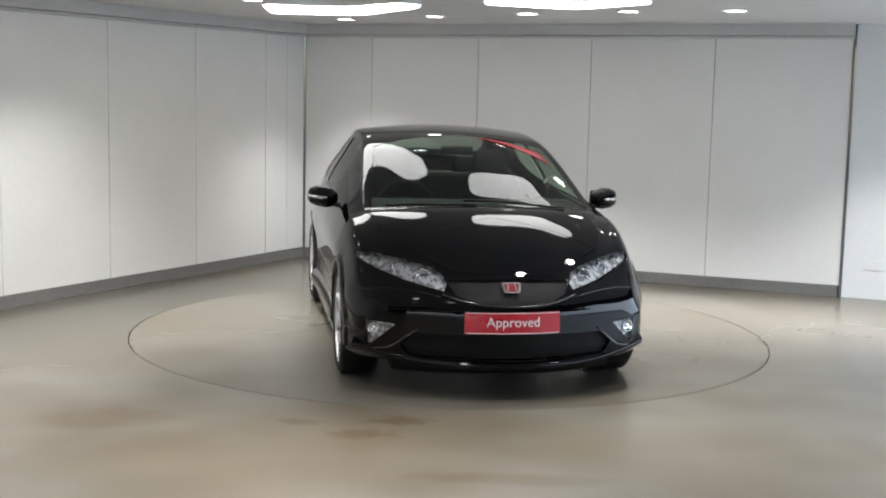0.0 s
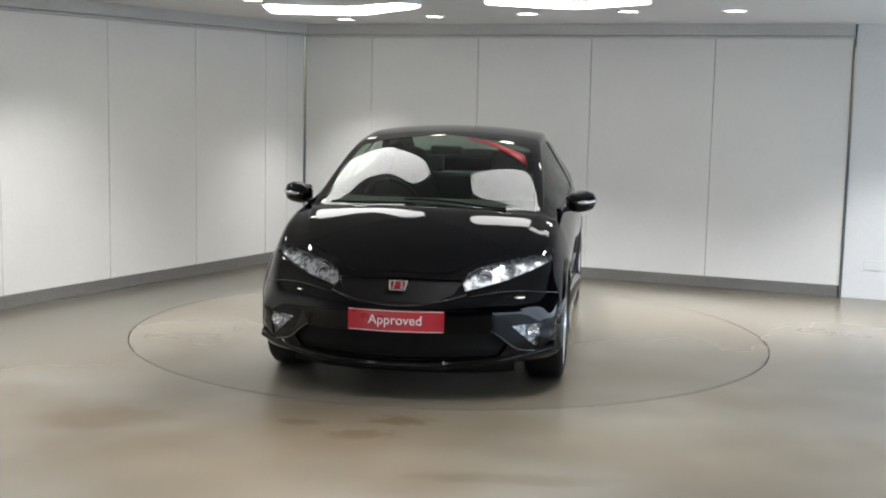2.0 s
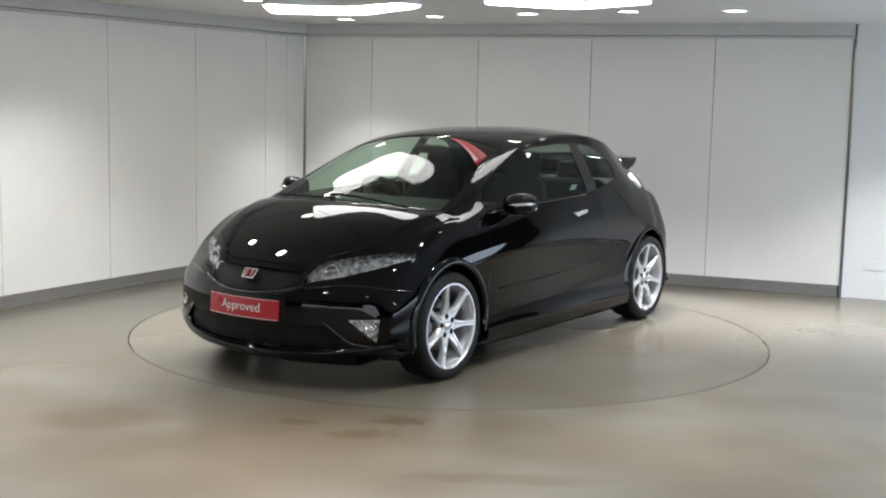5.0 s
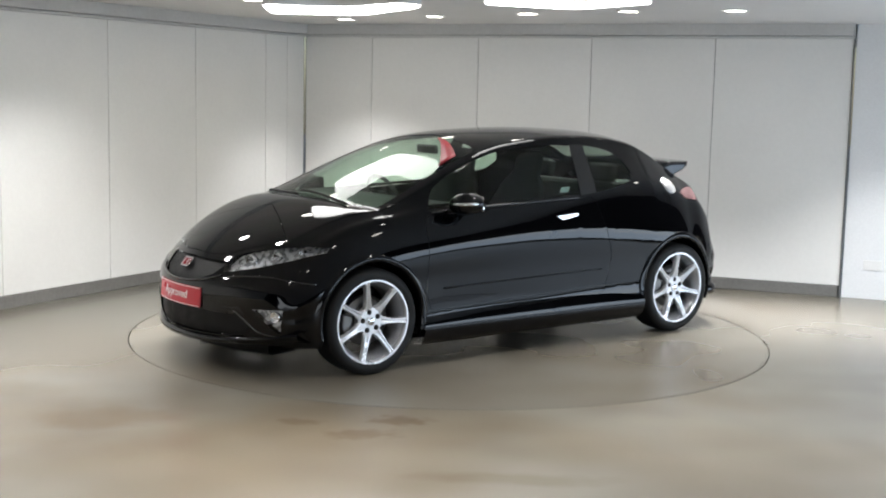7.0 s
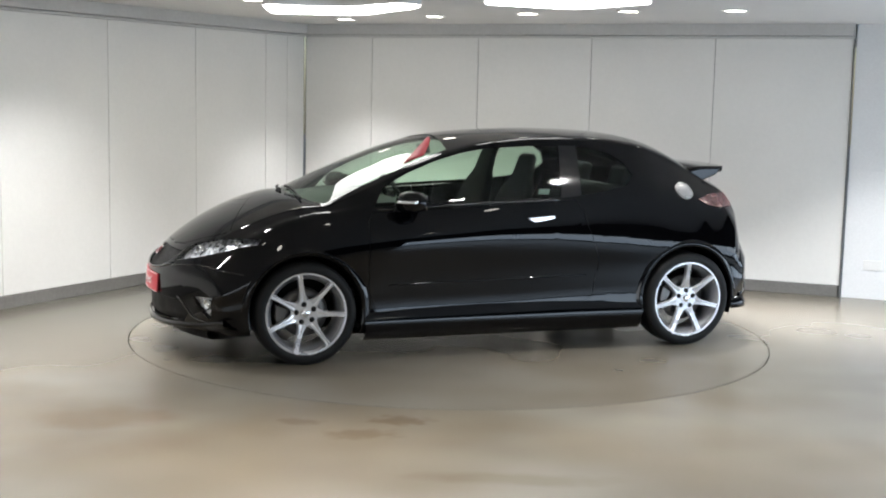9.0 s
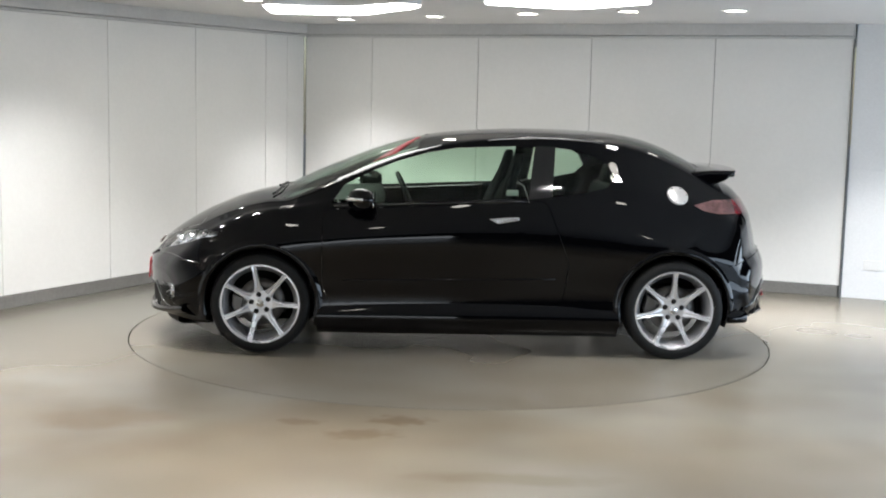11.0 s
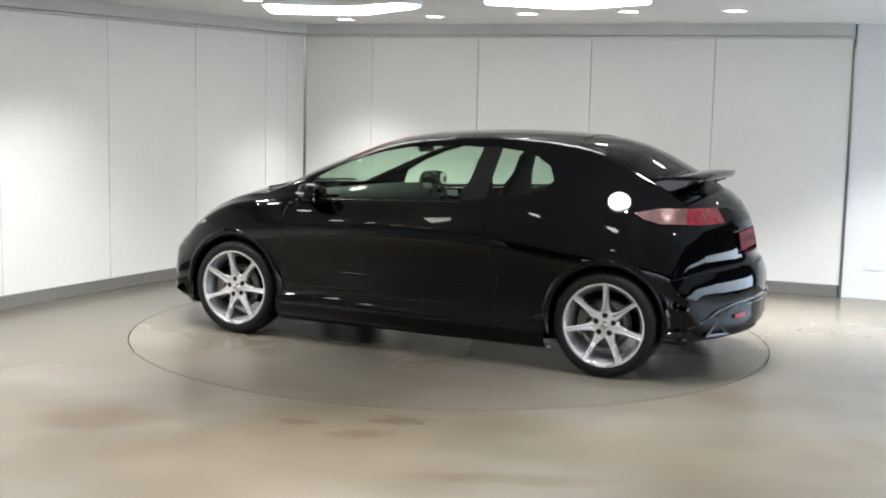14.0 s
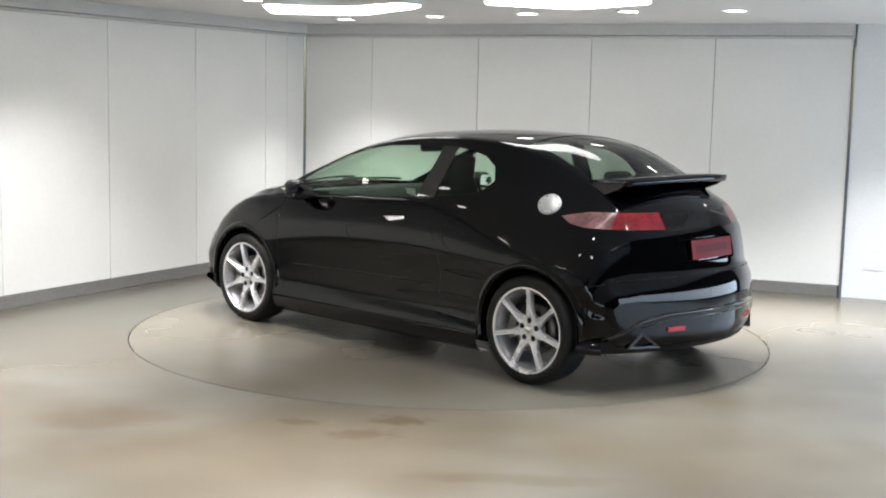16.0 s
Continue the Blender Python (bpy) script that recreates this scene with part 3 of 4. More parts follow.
def shaded_part(name, bm, mat, parent, label, shell):
    """A piece of the skin as a part, its faces outwards, shaded with the normals of the whole smooth shell."""
    tree, corners = shell

    def normal_at(co):
        at, _, i, _ = tree.find_nearest(co)
        total = Vector((0, 0, 0))
        for c, no in corners[i]:
            total += no / ((c - at).length_squared + 1e-9)
        return total.normalized()
    bm.normal_update()
    for f in bm.faces:
        if f.normal.dot(tree.find_nearest(f.calc_center_median())[1]) < 0:
            f.normal_flip()
    me = bpy.data.meshes.new(name)
    bm.to_mesh(me)
    bm.free()
    me.materials.append(mat)
    me.polygons.foreach_set("use_smooth", [True] * len(me.polygons))
    me.normals_split_custom_set_from_vertices([normal_at(v.co) for v in me.vertices])
    ob = new(name, me)
    ob.parent, ob["label"] = parent, label
    return ob


def offset_out(bm, d):
    bm.normal_update()
    cen = Vector((0, 0, 0.7))
    flip = sum((f.calc_center_median() - cen).dot(f.normal) for f in bm.faces) < 0
    for v in bm.verts:
        v.co += v.normal * (-d if flip else d)
    return bm


def wheel(parent, x, side, spin=0.0):
    w = part("wheel", lathe([(0.240, -0.105), (0.214, -0.09), (0.210, 0.05), (0.238, 0.085)], 48), M_BARREL, parent, "inner barrel of an alloy wheel, shaded grey", True)
    tyre = lathe([(0.244, 0.098), (0.256, 0.108), (0.279, 0.113), (0.302, 0.104), (0.315, 0.088), (0.318, 0.06),
                  (0.3185, 0.0), (0.318, -0.06), (0.315, -0.088), (0.30, -0.108), (0.27, -0.113), (0.235, -0.105)], 64)
    part("tyre", tyre, M_TYRE, w, "black low-profile tyre", True)
    # rim: lip ring, hub and seven tapered spokes
    bm = lathe([(0.214, 0.045), (0.229, 0.062), (0.236, 0.096), (0.242, 0.105), (0.255, 0.105), (0.260, 0.098), (0.256, 0.088), (0.243, 0.08), (0.214, 0.045)], 64)
    hub = lathe([(0.0, 0.080), (0.030, 0.080), (0.034, 0.074), (0.050, 0.074), (0.078, 0.074), (0.086, 0.066), (0.086, 0.03), (0.0, 0.03)], 40)
    tmp = bpy.data.meshes.new("tmp")
    hub.to_mesh(tmp)
    bm.from_mesh(tmp)
    hub.free()
    for k in range(7):
        a = math.pi / 2 + 2 * math.pi * k / 7
        ux, uz = math.cos(a), math.sin(a)
        tx, tz = -uz, ux
        rows = []
        for r, hw, y0, y1 in ((0.060, 0.034, 0.045, 0.070), (0.085, 0.030, 0.050, 0.080), (0.11, 0.0215, 0.055, 0.086), (0.15, 0.0165, 0.060, 0.092), (0.20, 0.0155, 0.062, 0.098), (0.225, 0.0175, 0.062, 0.101), (0.246, 0.025, 0.06, 0.103)):
            rows.append([bm.verts.new((ux * r + tx * q * hw, y, uz * r + tz * q * hw))
                         for q, y in ((-1, y0), (-0.98, y1 - 0.010), (-0.72, y1), (-0.38, y1), (0, y1 - 0.006), (0.38, y1), (0.72, y1), (0.98, y1 - 0.010), (1, y0))])
        for p, q in zip(rows, rows[1:]):
            for j in range(9):
                bm.faces.new((p[j], p[(j + 1) % 9], q[(j + 1) % 9], q[j]))
    rim = part("rim", bm, M_RIM, w, "silver seven-spoke alloy rim", False)
    for k in range(5):
        a = math.pi / 2 + 2 * math.pi * k / 5
        bm = lathe([(0.0, 0.081), (0.007, 0.081), (0.010, 0.0765), (0.0165, 0.0765), (0.0165, 0.06)], 14)
        bm.transform(pose(0.056 * math.cos(a), 0, 0.056 * math.sin(a)))
        part("wheel_nut", bm, M_MATT, w, "dark wheel nut in its recess", True)
    cap = lathe([(0.0, 0.0845), (0.020, 0.083), (0.026, 0.079)], 24)
    part("centre_cap", cap, M_SILVER, w, "silver centre cap", True)
    disc = lathe([(0.06, 0.010), (0.06, 0.02), (0.150, 0.02), (0.150, -0.005), (0.06, -0.005)], 48)
    part("brake_disc", disc, M_DISC, w, "steel brake disc", True)
    cal = prism([(0.10, -0.05), (0.165, -0.085), (0.185, 0.0), (0.165, 0.085), (0.10, 0.05), (0.12, 0.0)], 0.06, pose(0, 0.05, 0, 90), 0.008)
    part("brake_caliper", cal, M_DISC, w)
    m = pose(x, side * 0.768, WHEEL_R, 0, 0, 0 if side > 0 else 180) @ pose(0, 0, 0, 0, spin)
    w.matrix_local = m
    return w


def build_car():
    car = new("car")
    car.empty_display_size = 0.3
    tagged(car, "glossy black three-door hatchback with silver seven-spoke wheels, on a turntable", "car")
    bm = body_shell()
    bm.normal_update()
    tree = BVHTree.FromBMesh(bm)
    shell = (tree, [[(v.co.copy(), v.normal.copy()) for v in f.verts] for f in bm.faces])
    side_ok = {s: (lambda c, n, s=s: c.y * s > 0.45 and abs(n.y) > 0.25) for s in (1, -1)}
    flank_ok = {s: (lambda c, n, s=s: c.y * s > 0.55) for s in (1, -1)}
    top_ok = lambda c, n: n.z > 0.25 and c.z > 0.8
    rear_ok = lambda c, n: n.x < 0 and c.x < -1.3
    front_ok = lambda c, n: c.x > 1.45 and c.z > 0.15

    # wheel arches
    arch_r = 0.352
    for s in (1, -1):
        for ax in (AXLE_F, AXLE_R):
            poly = [(ax + arch_r * math.cos(math.radians(a)), WHEEL_R + 0.012 + arch_r * math.sin(math.radians(a))) for a in range(-12, 193, 12)]
            poly = [(poly[0][0], 0.10)] + poly + [(poly[-1][0], 0.10)]
            fs = cut_out(bm, poly, (0, 2), flank_ok[s])
            bmesh.ops.delete(bm, geom=fs, context="FACES")

    # side windows
    front_win = [(0.88, 0.955), (0.615, 0.968), (0.26, 0.984), (-0.10, 0.998), (-0.365, 1.009), (-0.420, 1.330), (-0.278, 1.335),
                 (0.086, 1.316), (0.268, 1.284), (0.449, 1.232), (0.631, 1.160), (0.80, 1.070)]
    rear_win = [(-0.520, 1.026), (-0.68, 1.044), (-0.87, 1.088), (-0.930, 1.150), (-0.885, 1.232), (-0.79, 1.288), (-0.68, 1.316), (-0.552, 1.330)]
    pillar = [(-0.369, 1.006), (-0.516, 1.023), (-0.548, 1.336), (-0.424, 1.337)]
    for s in (1, -1):
        fs = cut_out(bm, front_win, (0, 2), side_ok[s])
        part("side_window", offset_out(lift(bm, fs), -0.004), M_GLASS, car, "tinted door window", True)
        fs = cut_out(bm, rear_win, (0, 2), side_ok[s])
        part("quarter_window", offset_out(lift(bm, fs), -0.004), M_GLASS, car, "tinted rear quarter window", True)
        fs = cut_out(bm, pillar, (0, 2), side_ok[s])
        part("pillar_trim", offset_out(lift(bm, fs), 0.002), M_GLOSS, car, "gloss black door pillar trim", True)

    # windscreen and rear window
    ws = [(1.275, 0.0), (1.262, 0.30), (1.222, 0.54), (1.165, 0.668), (0.80, 0.630), (0.45, 0.585), (0.18, 0.548), (0.215, 0.30), (0.225, 0.0)]
    ws = ws + [(a, -b) for a, b in ws[-2:0:-1]]
    part("windscreen", offset_out(lift(bm, cut_out(bm, ws, (0, 1), top_ok)), -0.003), M_GLASS, car, "wide raked windscreen", True)
    rw = [(-0.97, 0.0), (-0.985, 0.35), (-1.01, 0.50), (-1.30, 0.50), (-1.56, 0.515), (-1.575, 0.35), (-1.58, 0.0)]
    rw = rw + [(a, -b) for a, b in rw[-2:0:-1]]
    part("rear_window", offset_out(lift(bm, cut_out(bm, rw, (0, 1), top_ok)), -0.003), M_DGLASS, car, "sloping dark rear window", True)

    # lamps in the skin
    head = [(0.805, 0.765), (0.70, 0.766), (0.55, 0.744), (0.42, 0.714), (0.365, 0.688), (0.342, 0.635), (0.362, 0.598), (0.55, 0.640), (0.70, 0.690), (0.81, 0.738)]
    fog = [(0.610, 0.412), (0.772, 0.420), (0.758, 0.288), (0.742, 0.288)]
    for s in (1, -1):
        ok = lambda c, n, s=s: c.x > 1.35 and c.y * s > 0.2
        lens = lift(bm, cut_out(bm, [(s * a, b) for a, b in head], (1, 2), ok))
        back = lens.copy()
        hl = part("headlight", lens, M_LENS, car, "clear swept-back headlight", True)
        for v in back.verts:
            v.co += Vector((-0.045, -s * 0.010, -0.004))
        part("reflector", back, M_LAMPBACK, hl, "silver faceted lamp reflector", False)
        for yy, zz, rr in ((0.455, 0.660, 0.042), (0.585, 0.695, 0.032), (0.69, 0.727, 0.020)):
            at, _ = skin(tree, (3, s * yy, zz), (-1, 0, 0))
            b2 = lathe([(0.0, -0.022), (rr * 0.5, -0.018), (rr * 0.8, -0.006), (rr * 0.93, 0.004), (rr, 0.0), (rr, -0.03)], 24)
            b2.transform(pose(at.x - 0.038, s * yy, zz, 0, 0, -90 + s * 14))
            part("lamp_bowl", b2, M_REFL, hl, "round chrome lamp bowl", True)
        lens = lift(bm, cut_out(bm, [(s * a, b) for a, b in fog], (1, 2), ok))
        back = lens.copy()
        fl = part("fog_light", offset_out(lens, 0.003), M_LENS, car, "triangular clear fog lamp", True)
        for v in back.verts:
            v.co += Vector((-0.03, -s * 0.006, 0))
        part("reflector", back, M_LAMPBACK, fl, "silver faceted lamp reflector", False)
        b2 = lathe([(0.0, 0.01), (0.022, 0.0), (0.03, 0.014), (0.034, 0.012), (0.034, -0.02)], 20)
        at, _ = skin(tree, (3, s * 0.722, 0.375), (-1, 0, 0))
        b2.transform(pose(at.x - 0.022, s * 0.722, 0.375, 0, 0, -90 + s * 20))
        part("lamp_bowl", b2, M_REFL, fl, "round chrome lamp bowl", True)

    # grilles
    gr = [(0.335, 0.632), (0.30, 0.585), (0.20, 0.545), (0.0, 0.528)]
    gr = [(0.34, 0.655), (0.0, 0.662), (-0.34, 0.655)] + [(-a, b) for a, b in gr] + gr[-2::-1]
    g = part("upper_grille", offset_out(lift(bm, cut_out(bm, gr, (1, 2), front_ok)), -0.012), M_MESH, car, "black mesh grille below the bonnet", True)
    gl = [(0.54, 0.372), (0.60, 0.31), (0.55, 0.245), (0.0, 0.235)]
    gl = [(0.0, 0.380)] + gl + [(-a, b) for a, b in gl[-2::-1]]
    part("lower_grille", offset_out(lift(bm, cut_out(bm, gl, (1, 2), front_ok)), -0.02), M_MESH, car, "black lower mesh grille", True)

    # tail lamps: seen from the side they reach round the corner
    clear = [(-1.44, 0.984), (-1.58, 1.010), (-1.72, 1.014), (-1.735, 0.925), (-1.60, 0.928), (-1.51, 0.945)]
    red = [(-1.72, 1.014), (-2.05, 1.010), (-2.05, 0.915), (-1.735, 0.925)]
    for s in (1, -1):
        ok = lambda c, n, s=s: c.y * s > 0.372 and c.x < -1.35
        lens = lift(bm, cut_out(bm, red, (0, 2), ok))
        tl = part("tail_light", offset_out(lens, 0.003), M_REDLENS, car, "slim red tail light round the corner", True)
        lens = lift(bm, cut_out(bm, clear, (0, 2), ok))
        part("clear_lens", offset_out(lens, 0.004), M_CLEAR, tl, "clear front end of the tail light", True)
    bar = [(0.36, 1.008), (0.36, 0.915), (-0.36, 0.915), (-0.36, 1.008)]
    part("lower_rear_window", offset_out(lift(bm, cut_out(bm, bar, (1, 2), rear_ok)), 0.002), M_DGLASS, car, "dark glass strip between the tail lights", True)

    rec = [(0.285, 0.868), (0.285, 0.728), (-0.285, 0.728), (-0.285, 0.868)]
    rb = lift(bm, cut_out(bm, rec, (1, 2), rear_ok))
    bmesh.ops.recalc_face_normals(rb, faces=rb.faces)
    for f in rb.faces:
        if f.normal.x > 0:
            f.normal_flip()
    lip = bmesh.ops.extrude_face_region(rb, geom=rb.faces[:])
    for v in (g for g in lip["geom"] if isinstance(g, bmesh.types.BMVert)):
        v.co.x += 0.05
    inner = [f for f in rb.faces if all(v.is_valid for v in f.verts)]
    outer = [f for f in inner if abs(f.normal.x) > 0.5 and f.calc_center_median().x < skin(tree, (-4, f.calc_center_median().y, f.calc_center_median().z), (1, 0, 0))[0].x + 0.02]
    bmesh.ops.delete(rb, geom=outer, context="FACES_ONLY")
    part("plate_recess", rb, M_PAINT, car, "recess in the tailgate for the plate")

    # bonnet and doors, with shut lines
    bon = [(1.345, 0.0), (1.335, 0.30), (1.29, 0.55), (1.235, 0.690), (1.45, 0.705), (1.62, 0.680), (1.76, 0.560), (1.88, 0.400), (1.965, 0.30), (2.005, 0.15), (2.010, 0.0)]
    bon = bon + [(a, -b) for a, b in bon[-2:0:-1]]
    bonnet = panel_in(bm, bon, (0, 1), lambda c, n: n.z > 0.3 and c.z > 0.55)
    shaded_part("bonnet", bonnet, M_PAINT, car, "glossy black bonnet", shell)
    for s in (1, -1):
        door_s = [(0.90, 0.925), (0.93, 0.87), (0.93, 0.45), (0.86, 0.27), (-0.42, 0.27), (-0.60, 0.36), (-0.64, 0.60), (-0.50, 0.97), (-0.46, 1.000)]
        d = panel_in(bm, door_s, (0, 2), flank_ok[s])
        dr = shaded_part("door", d, M_PAINT, car, "glossy black car door", shell)
        # silver triangular handle
        hb = prism(rounded([(0.02, 0.0), (-0.175, 0.014), (-0.178, -0.008), (-0.04, -0.032)], 0.012, 3), 0.020, pose(-0.135, skin(tree, (-0.22, s * 2, 0.88), (0, -s, 0))[0].y + 0.010 - 0.010 * (1 - s), 0.885, 90), 0.004)
        part("door_handle", hb, M_SILVER, dr, "silver triangular door handle", False)
    shaded_part("body", bm, M_PAINT, car, "glossy black body shell", shell)

    # arch lips and wells
    for s in (1, -1):
        for ax in (AXLE_F, AXLE_R):
            b = bmesh.new()
            prev = None
            for a in range(-14, 195, 8):
                ra = math.radians(a)
                row = []
                for rr, yy in ((arch_r + 0.045, 0.872), (arch_r + 0.026, 0.888), (arch_r + 0.004, 0.890), (arch_r - 0.006, 0.880), (arch_r - 0.006, 0.62)):
                    zz = max(0.19, WHEEL_R + 0.012 + rr * math.sin(ra))
                    at, _ = skin(tree, (ax + rr * math.cos(ra), s * 2, max(zz, 0.24)), (0, -s, 0))
                    yy = min(yy, abs(at.y) + yy - 0.874) if at and yy > 0.8 else yy
                    row.append(b.verts.new((ax + rr * math.cos(ra), s * yy, zz)))
                if prev:
                    for j in range(4):
                        b.faces.new((prev[j], prev[j + 1], row[j + 1], row[j]))
                prev = row
            part("wheel_arch", b, M_PAINT, car, "flared glossy black wheel arch", True)
            well = bmesh.new()
            prev = None
            for a in range(-20, 201, 10):
                ra = math.radians(a)
                row = [well.verts.new((ax + r * math.cos(ra), s * yy, WHEEL_R + 0.012 + r * math.sin(ra))) for r, yy in ((arch_r, 0.86), (arch_r, 0.56), (0.02, 0.56))]
                if prev:
                    for j in range(2):
                        well.faces.new((prev[j], prev[j + 1], row[j + 1], row[j]))
                prev = row
            part("wheel_well", well, M_MATT, car, "black wheel well lining", True)
    for ax in (AXLE_F, AXLE_R):
        for s in (1, -1):
            wheel(car, ax, s, 10.0 if ax > 0 else -1.0)

    build_trim(car, tree)
    build_cabin(car)
    return car


def text_mesh(word, size, depth):
    cu = bpy.data.curves.new("tmp_text", "FONT")
    cu.body, cu.size, cu.extrude, cu.align_x, cu.align_y = word, size, depth, "CENTER", "CENTER"
    cu.resolution_u = 3
    ob = bpy.data.objects.new("tmp_text", cu)
    scene.collection.objects.link(ob)
    dg = bpy.context.evaluated_depsgraph_get()
    me = bpy.data.meshes.new_from_object(ob.evaluated_get(dg))
    b = bmesh.new()
    b.from_mesh(me)
    bpy.data.objects.remove(ob)
    bpy.data.curves.remove(cu)
    bpy.data.meshes.remove(me)
    return b


def mirrored(bm):
    bm.transform(Matrix.Diagonal((1, -1, 1, 1)))
    bmesh.ops.reverse_faces(bm, faces=bm.faces)
    return bm


def build_trim(car, tree):
    # red dealer plates in place of the number plates
    m = pose(2.160, 0, 0.443, 90, 0, 90) @ pose(0, 0, 0, -4)
    def bent(bm):
        """Follow the bow of the bumper in plan."""
        for v in bm.verts:
            v.co.x -= 0.34 * (v.co.y / 0.85) ** 2
        return bm
    xs = [-0.262 + 0.0524 * k for k in range(11)]
    pb = prism([(x, -0.058) for x in xs] + [(x, 0.058) for x in xs[::-1]], 0.008, m)
    bmesh.ops.triangulate(pb, faces=[f for f in pb.faces if len(f.verts) > 4])
    pl = part("front_plate", bent(pb), M_RED, car, "red plate with white lettering")
    tx = text_mesh("Approved", 0.073, 0.0006)
    tx.transform(m @ pose(0, 0.004, 0.0095))
    part("lettering", bent(tx), M_LETTER, pl, "white letters")
    for yy in (-0.054, 0.054):
        b = bmesh.new()
        for k in range(10):
            add_box(b, (0.0517, 0.003, 0.002), m @ pose(-0.2322 + 0.0516 * k, yy, 0.0085))
        part("plate_border", bent(b), M_LETTER, pl, "thin pale border line")
    m = pose(-1.948, -0.055, 0.793, 90, 0, -90) @ pose(0, 0, 0, -10)
    pl = part("rear_plate", prism(rounded([(-0.215, -0.056), (0.215, -0.056), (0.215, 0.056), (-0.215, 0.056)], 0.008, 3), 0.008, m), M_PLATE, car, "red plate with an unreadable line, its recess's shade in the colour")
    part("plate_bar", prism(rounded([(-0.17, -0.020), (0.17, -0.020), (0.17, 0.024), (-0.17, 0.024)], 0.01, 3), 0.001, m @ pose(0, 0, 0.0085)), M_PINK, pl, "paler bar on the plate")

    # badge: a chrome frame with a red field
    mb = pose(2.083, 0, 0.620, 90, 0, 90) @ pose(0, 0, 0, -40) @ Matrix.Scale(0.82, 4)
    bd = part("badge", prism(rounded([(-0.055, -0.040), (0.055, -0.040), (0.066, 0.042), (-0.066, 0.042)], 0.014, 4), 0.012, mb, 0.002), M_CHROME, car, "chrome-framed red badge")
    part("badge_field", prism(rounded([(-0.041, -0.028), (0.041, -0.028), (0.050, 0.030), (-0.050, 0.030)], 0.010, 4), 0.002, mb @ pose(0, 0, 0.0122)), M_PLATE, bd, "red enamel field")
    for sx in (-1, 1):
        part("badge_bar", box((0.012, 0.060, 0.004), mb @ pose(sx * 0.026, 0, 0.0155, 0, 0, sx * 6), 0.001, 1), M_CHROME, bd, "plain chrome bar")

    # bright lip under the upper grille
    path = [(skin(tree, (4, y, 0.528 + 0.50 * abs(y) ** 2.2), (-1, 0, 0))[0].x + 0.002, y, 0.528 + 0.50 * abs(y) ** 2.2) for y in np.linspace(-0.37, 0.37, 21)]
    part("grille_lip", tube(path, 0.008), M_GLOSS, car, "gloss black strip under the grille", True)

    # front splitter and side skirts
    b = bmesh.new()
    prev = None
    for y in np.linspace(-0.84, 0.84, 41):
        bow = 0.34 * (abs(y) / 0.85) ** 2.2
        up = 0.075 * (abs(y) / 0.84) ** 2.5
        x = 2.125 - bow
        row = [b.verts.new(v) for v in ((x - 0.09, y, 0.228 + up), (x + 0.006, y, 0.222 + up), (x + 0.026, y, 0.208 + up), (x + 0.022, y, 0.184 + up), (x - 0.12, y, 0.168 + up * 0.6))]
        if prev:
            for j in range(5):
                b.faces.new((prev[j], prev[(j + 1) % 5], row[(j + 1) % 5], row[j]))
        prev = row
    part("front_splitter", b, M_PAINT, car, "glossy black front lip", True)
    # added black strip: stands for the shadow below the lip, hides the far wheel
    b = bmesh.new()
    prev = None
    for y in np.linspace(-0.62, 0.62, 33):
        x = 2.055 - 0.34 * (abs(y) / 0.85) ** 2.2
        row = [b.verts.new(v) for v in ((x, y, 0.225), (x - 0.01, y, 0.150), (x - 0.04, y, 0.135), (x - 0.30, y, 0.150))]
        if prev:
            for j in range(3):
                b.faces.new((prev[j], prev[j + 1], row[j + 1], row[j]))
        prev = row
    part("underlip_shade", b, M_MESH, car, "added matt black strip under the front lip, standing in for shade", True)
    for s in (1, -1):
        b = bmesh.new()
        prev = None
        for x in np.linspace(0.955, -0.955, 25):
            e = abs(x) / 0.955
            yo = 0.885 + 0.012 * e ** 4
            row = [b.verts.new((x, s * yy, z)) for yy, z in ((0.858, 0.340), (0.868, 0.318), (yo - 0.006, 0.290), (yo + 0.004, 0.255), (yo + 0.002, 0.220), (yo - 0.010, 0.178), (0.85, 0.140), (0.76, 0.130))]
            if prev:
                for j in range(7):
                    b.faces.new((prev[j], prev[j + 1], row[j + 1], row[j]))
            prev = row
        part("side_skirt", b, M_PAINT, car, "glossy black side skirt", True)

    # crease strip along the doors
    for s in (1, -1):
        path = [(x, skin(tree, (x, s * 2, 0.50), (0, -s, 0))[0].y, 0.485 + 0.02 * (0.5 - x)) for x in np.linspace(0.80, -0.55, 12)]
        part("door_moulding", tube(path, 0.006, 6), M_PAINT, car, "black rubbing strip on the door", True)

        path = [skin(tree, (x, s * 2, z - 0.012), (0, -s, 0))[0] + Vector((0, s * 0.002, 0)) for x, z in dense([(0.86, 0.955), (0.615, 0.968), (0.26, 0.984), (-0.10, 0.998), (-0.345, 1.008)], 3)]
        part("window_seal", tube(path, 0.007, 6), M_GLOSS, car, "gloss black strip below the door window", True)
        path = [skin(tree, (x, s * 2, z), (0, -s, 0))[0] for x, z in ((-1.665, 0.600), (-1.72, 0.615), (-1.78, 0.632))]
        part("bumper_seam", tube(path, 0.004, 6), M_MESH, car, "dark seam above the rear bumper", True)
        path = [skin(tree, (4, s * y, z), (-1, 0, 0))[0] for y, z in dense([(0.50, 0.395), (0.565, 0.345), (0.64, 0.285), (0.74, 0.262)], 3)]
        part("bumper_crease", tube(path, 0.008, 6), M_GLOSS, car, "gloss black crease below the fog lamp", True)
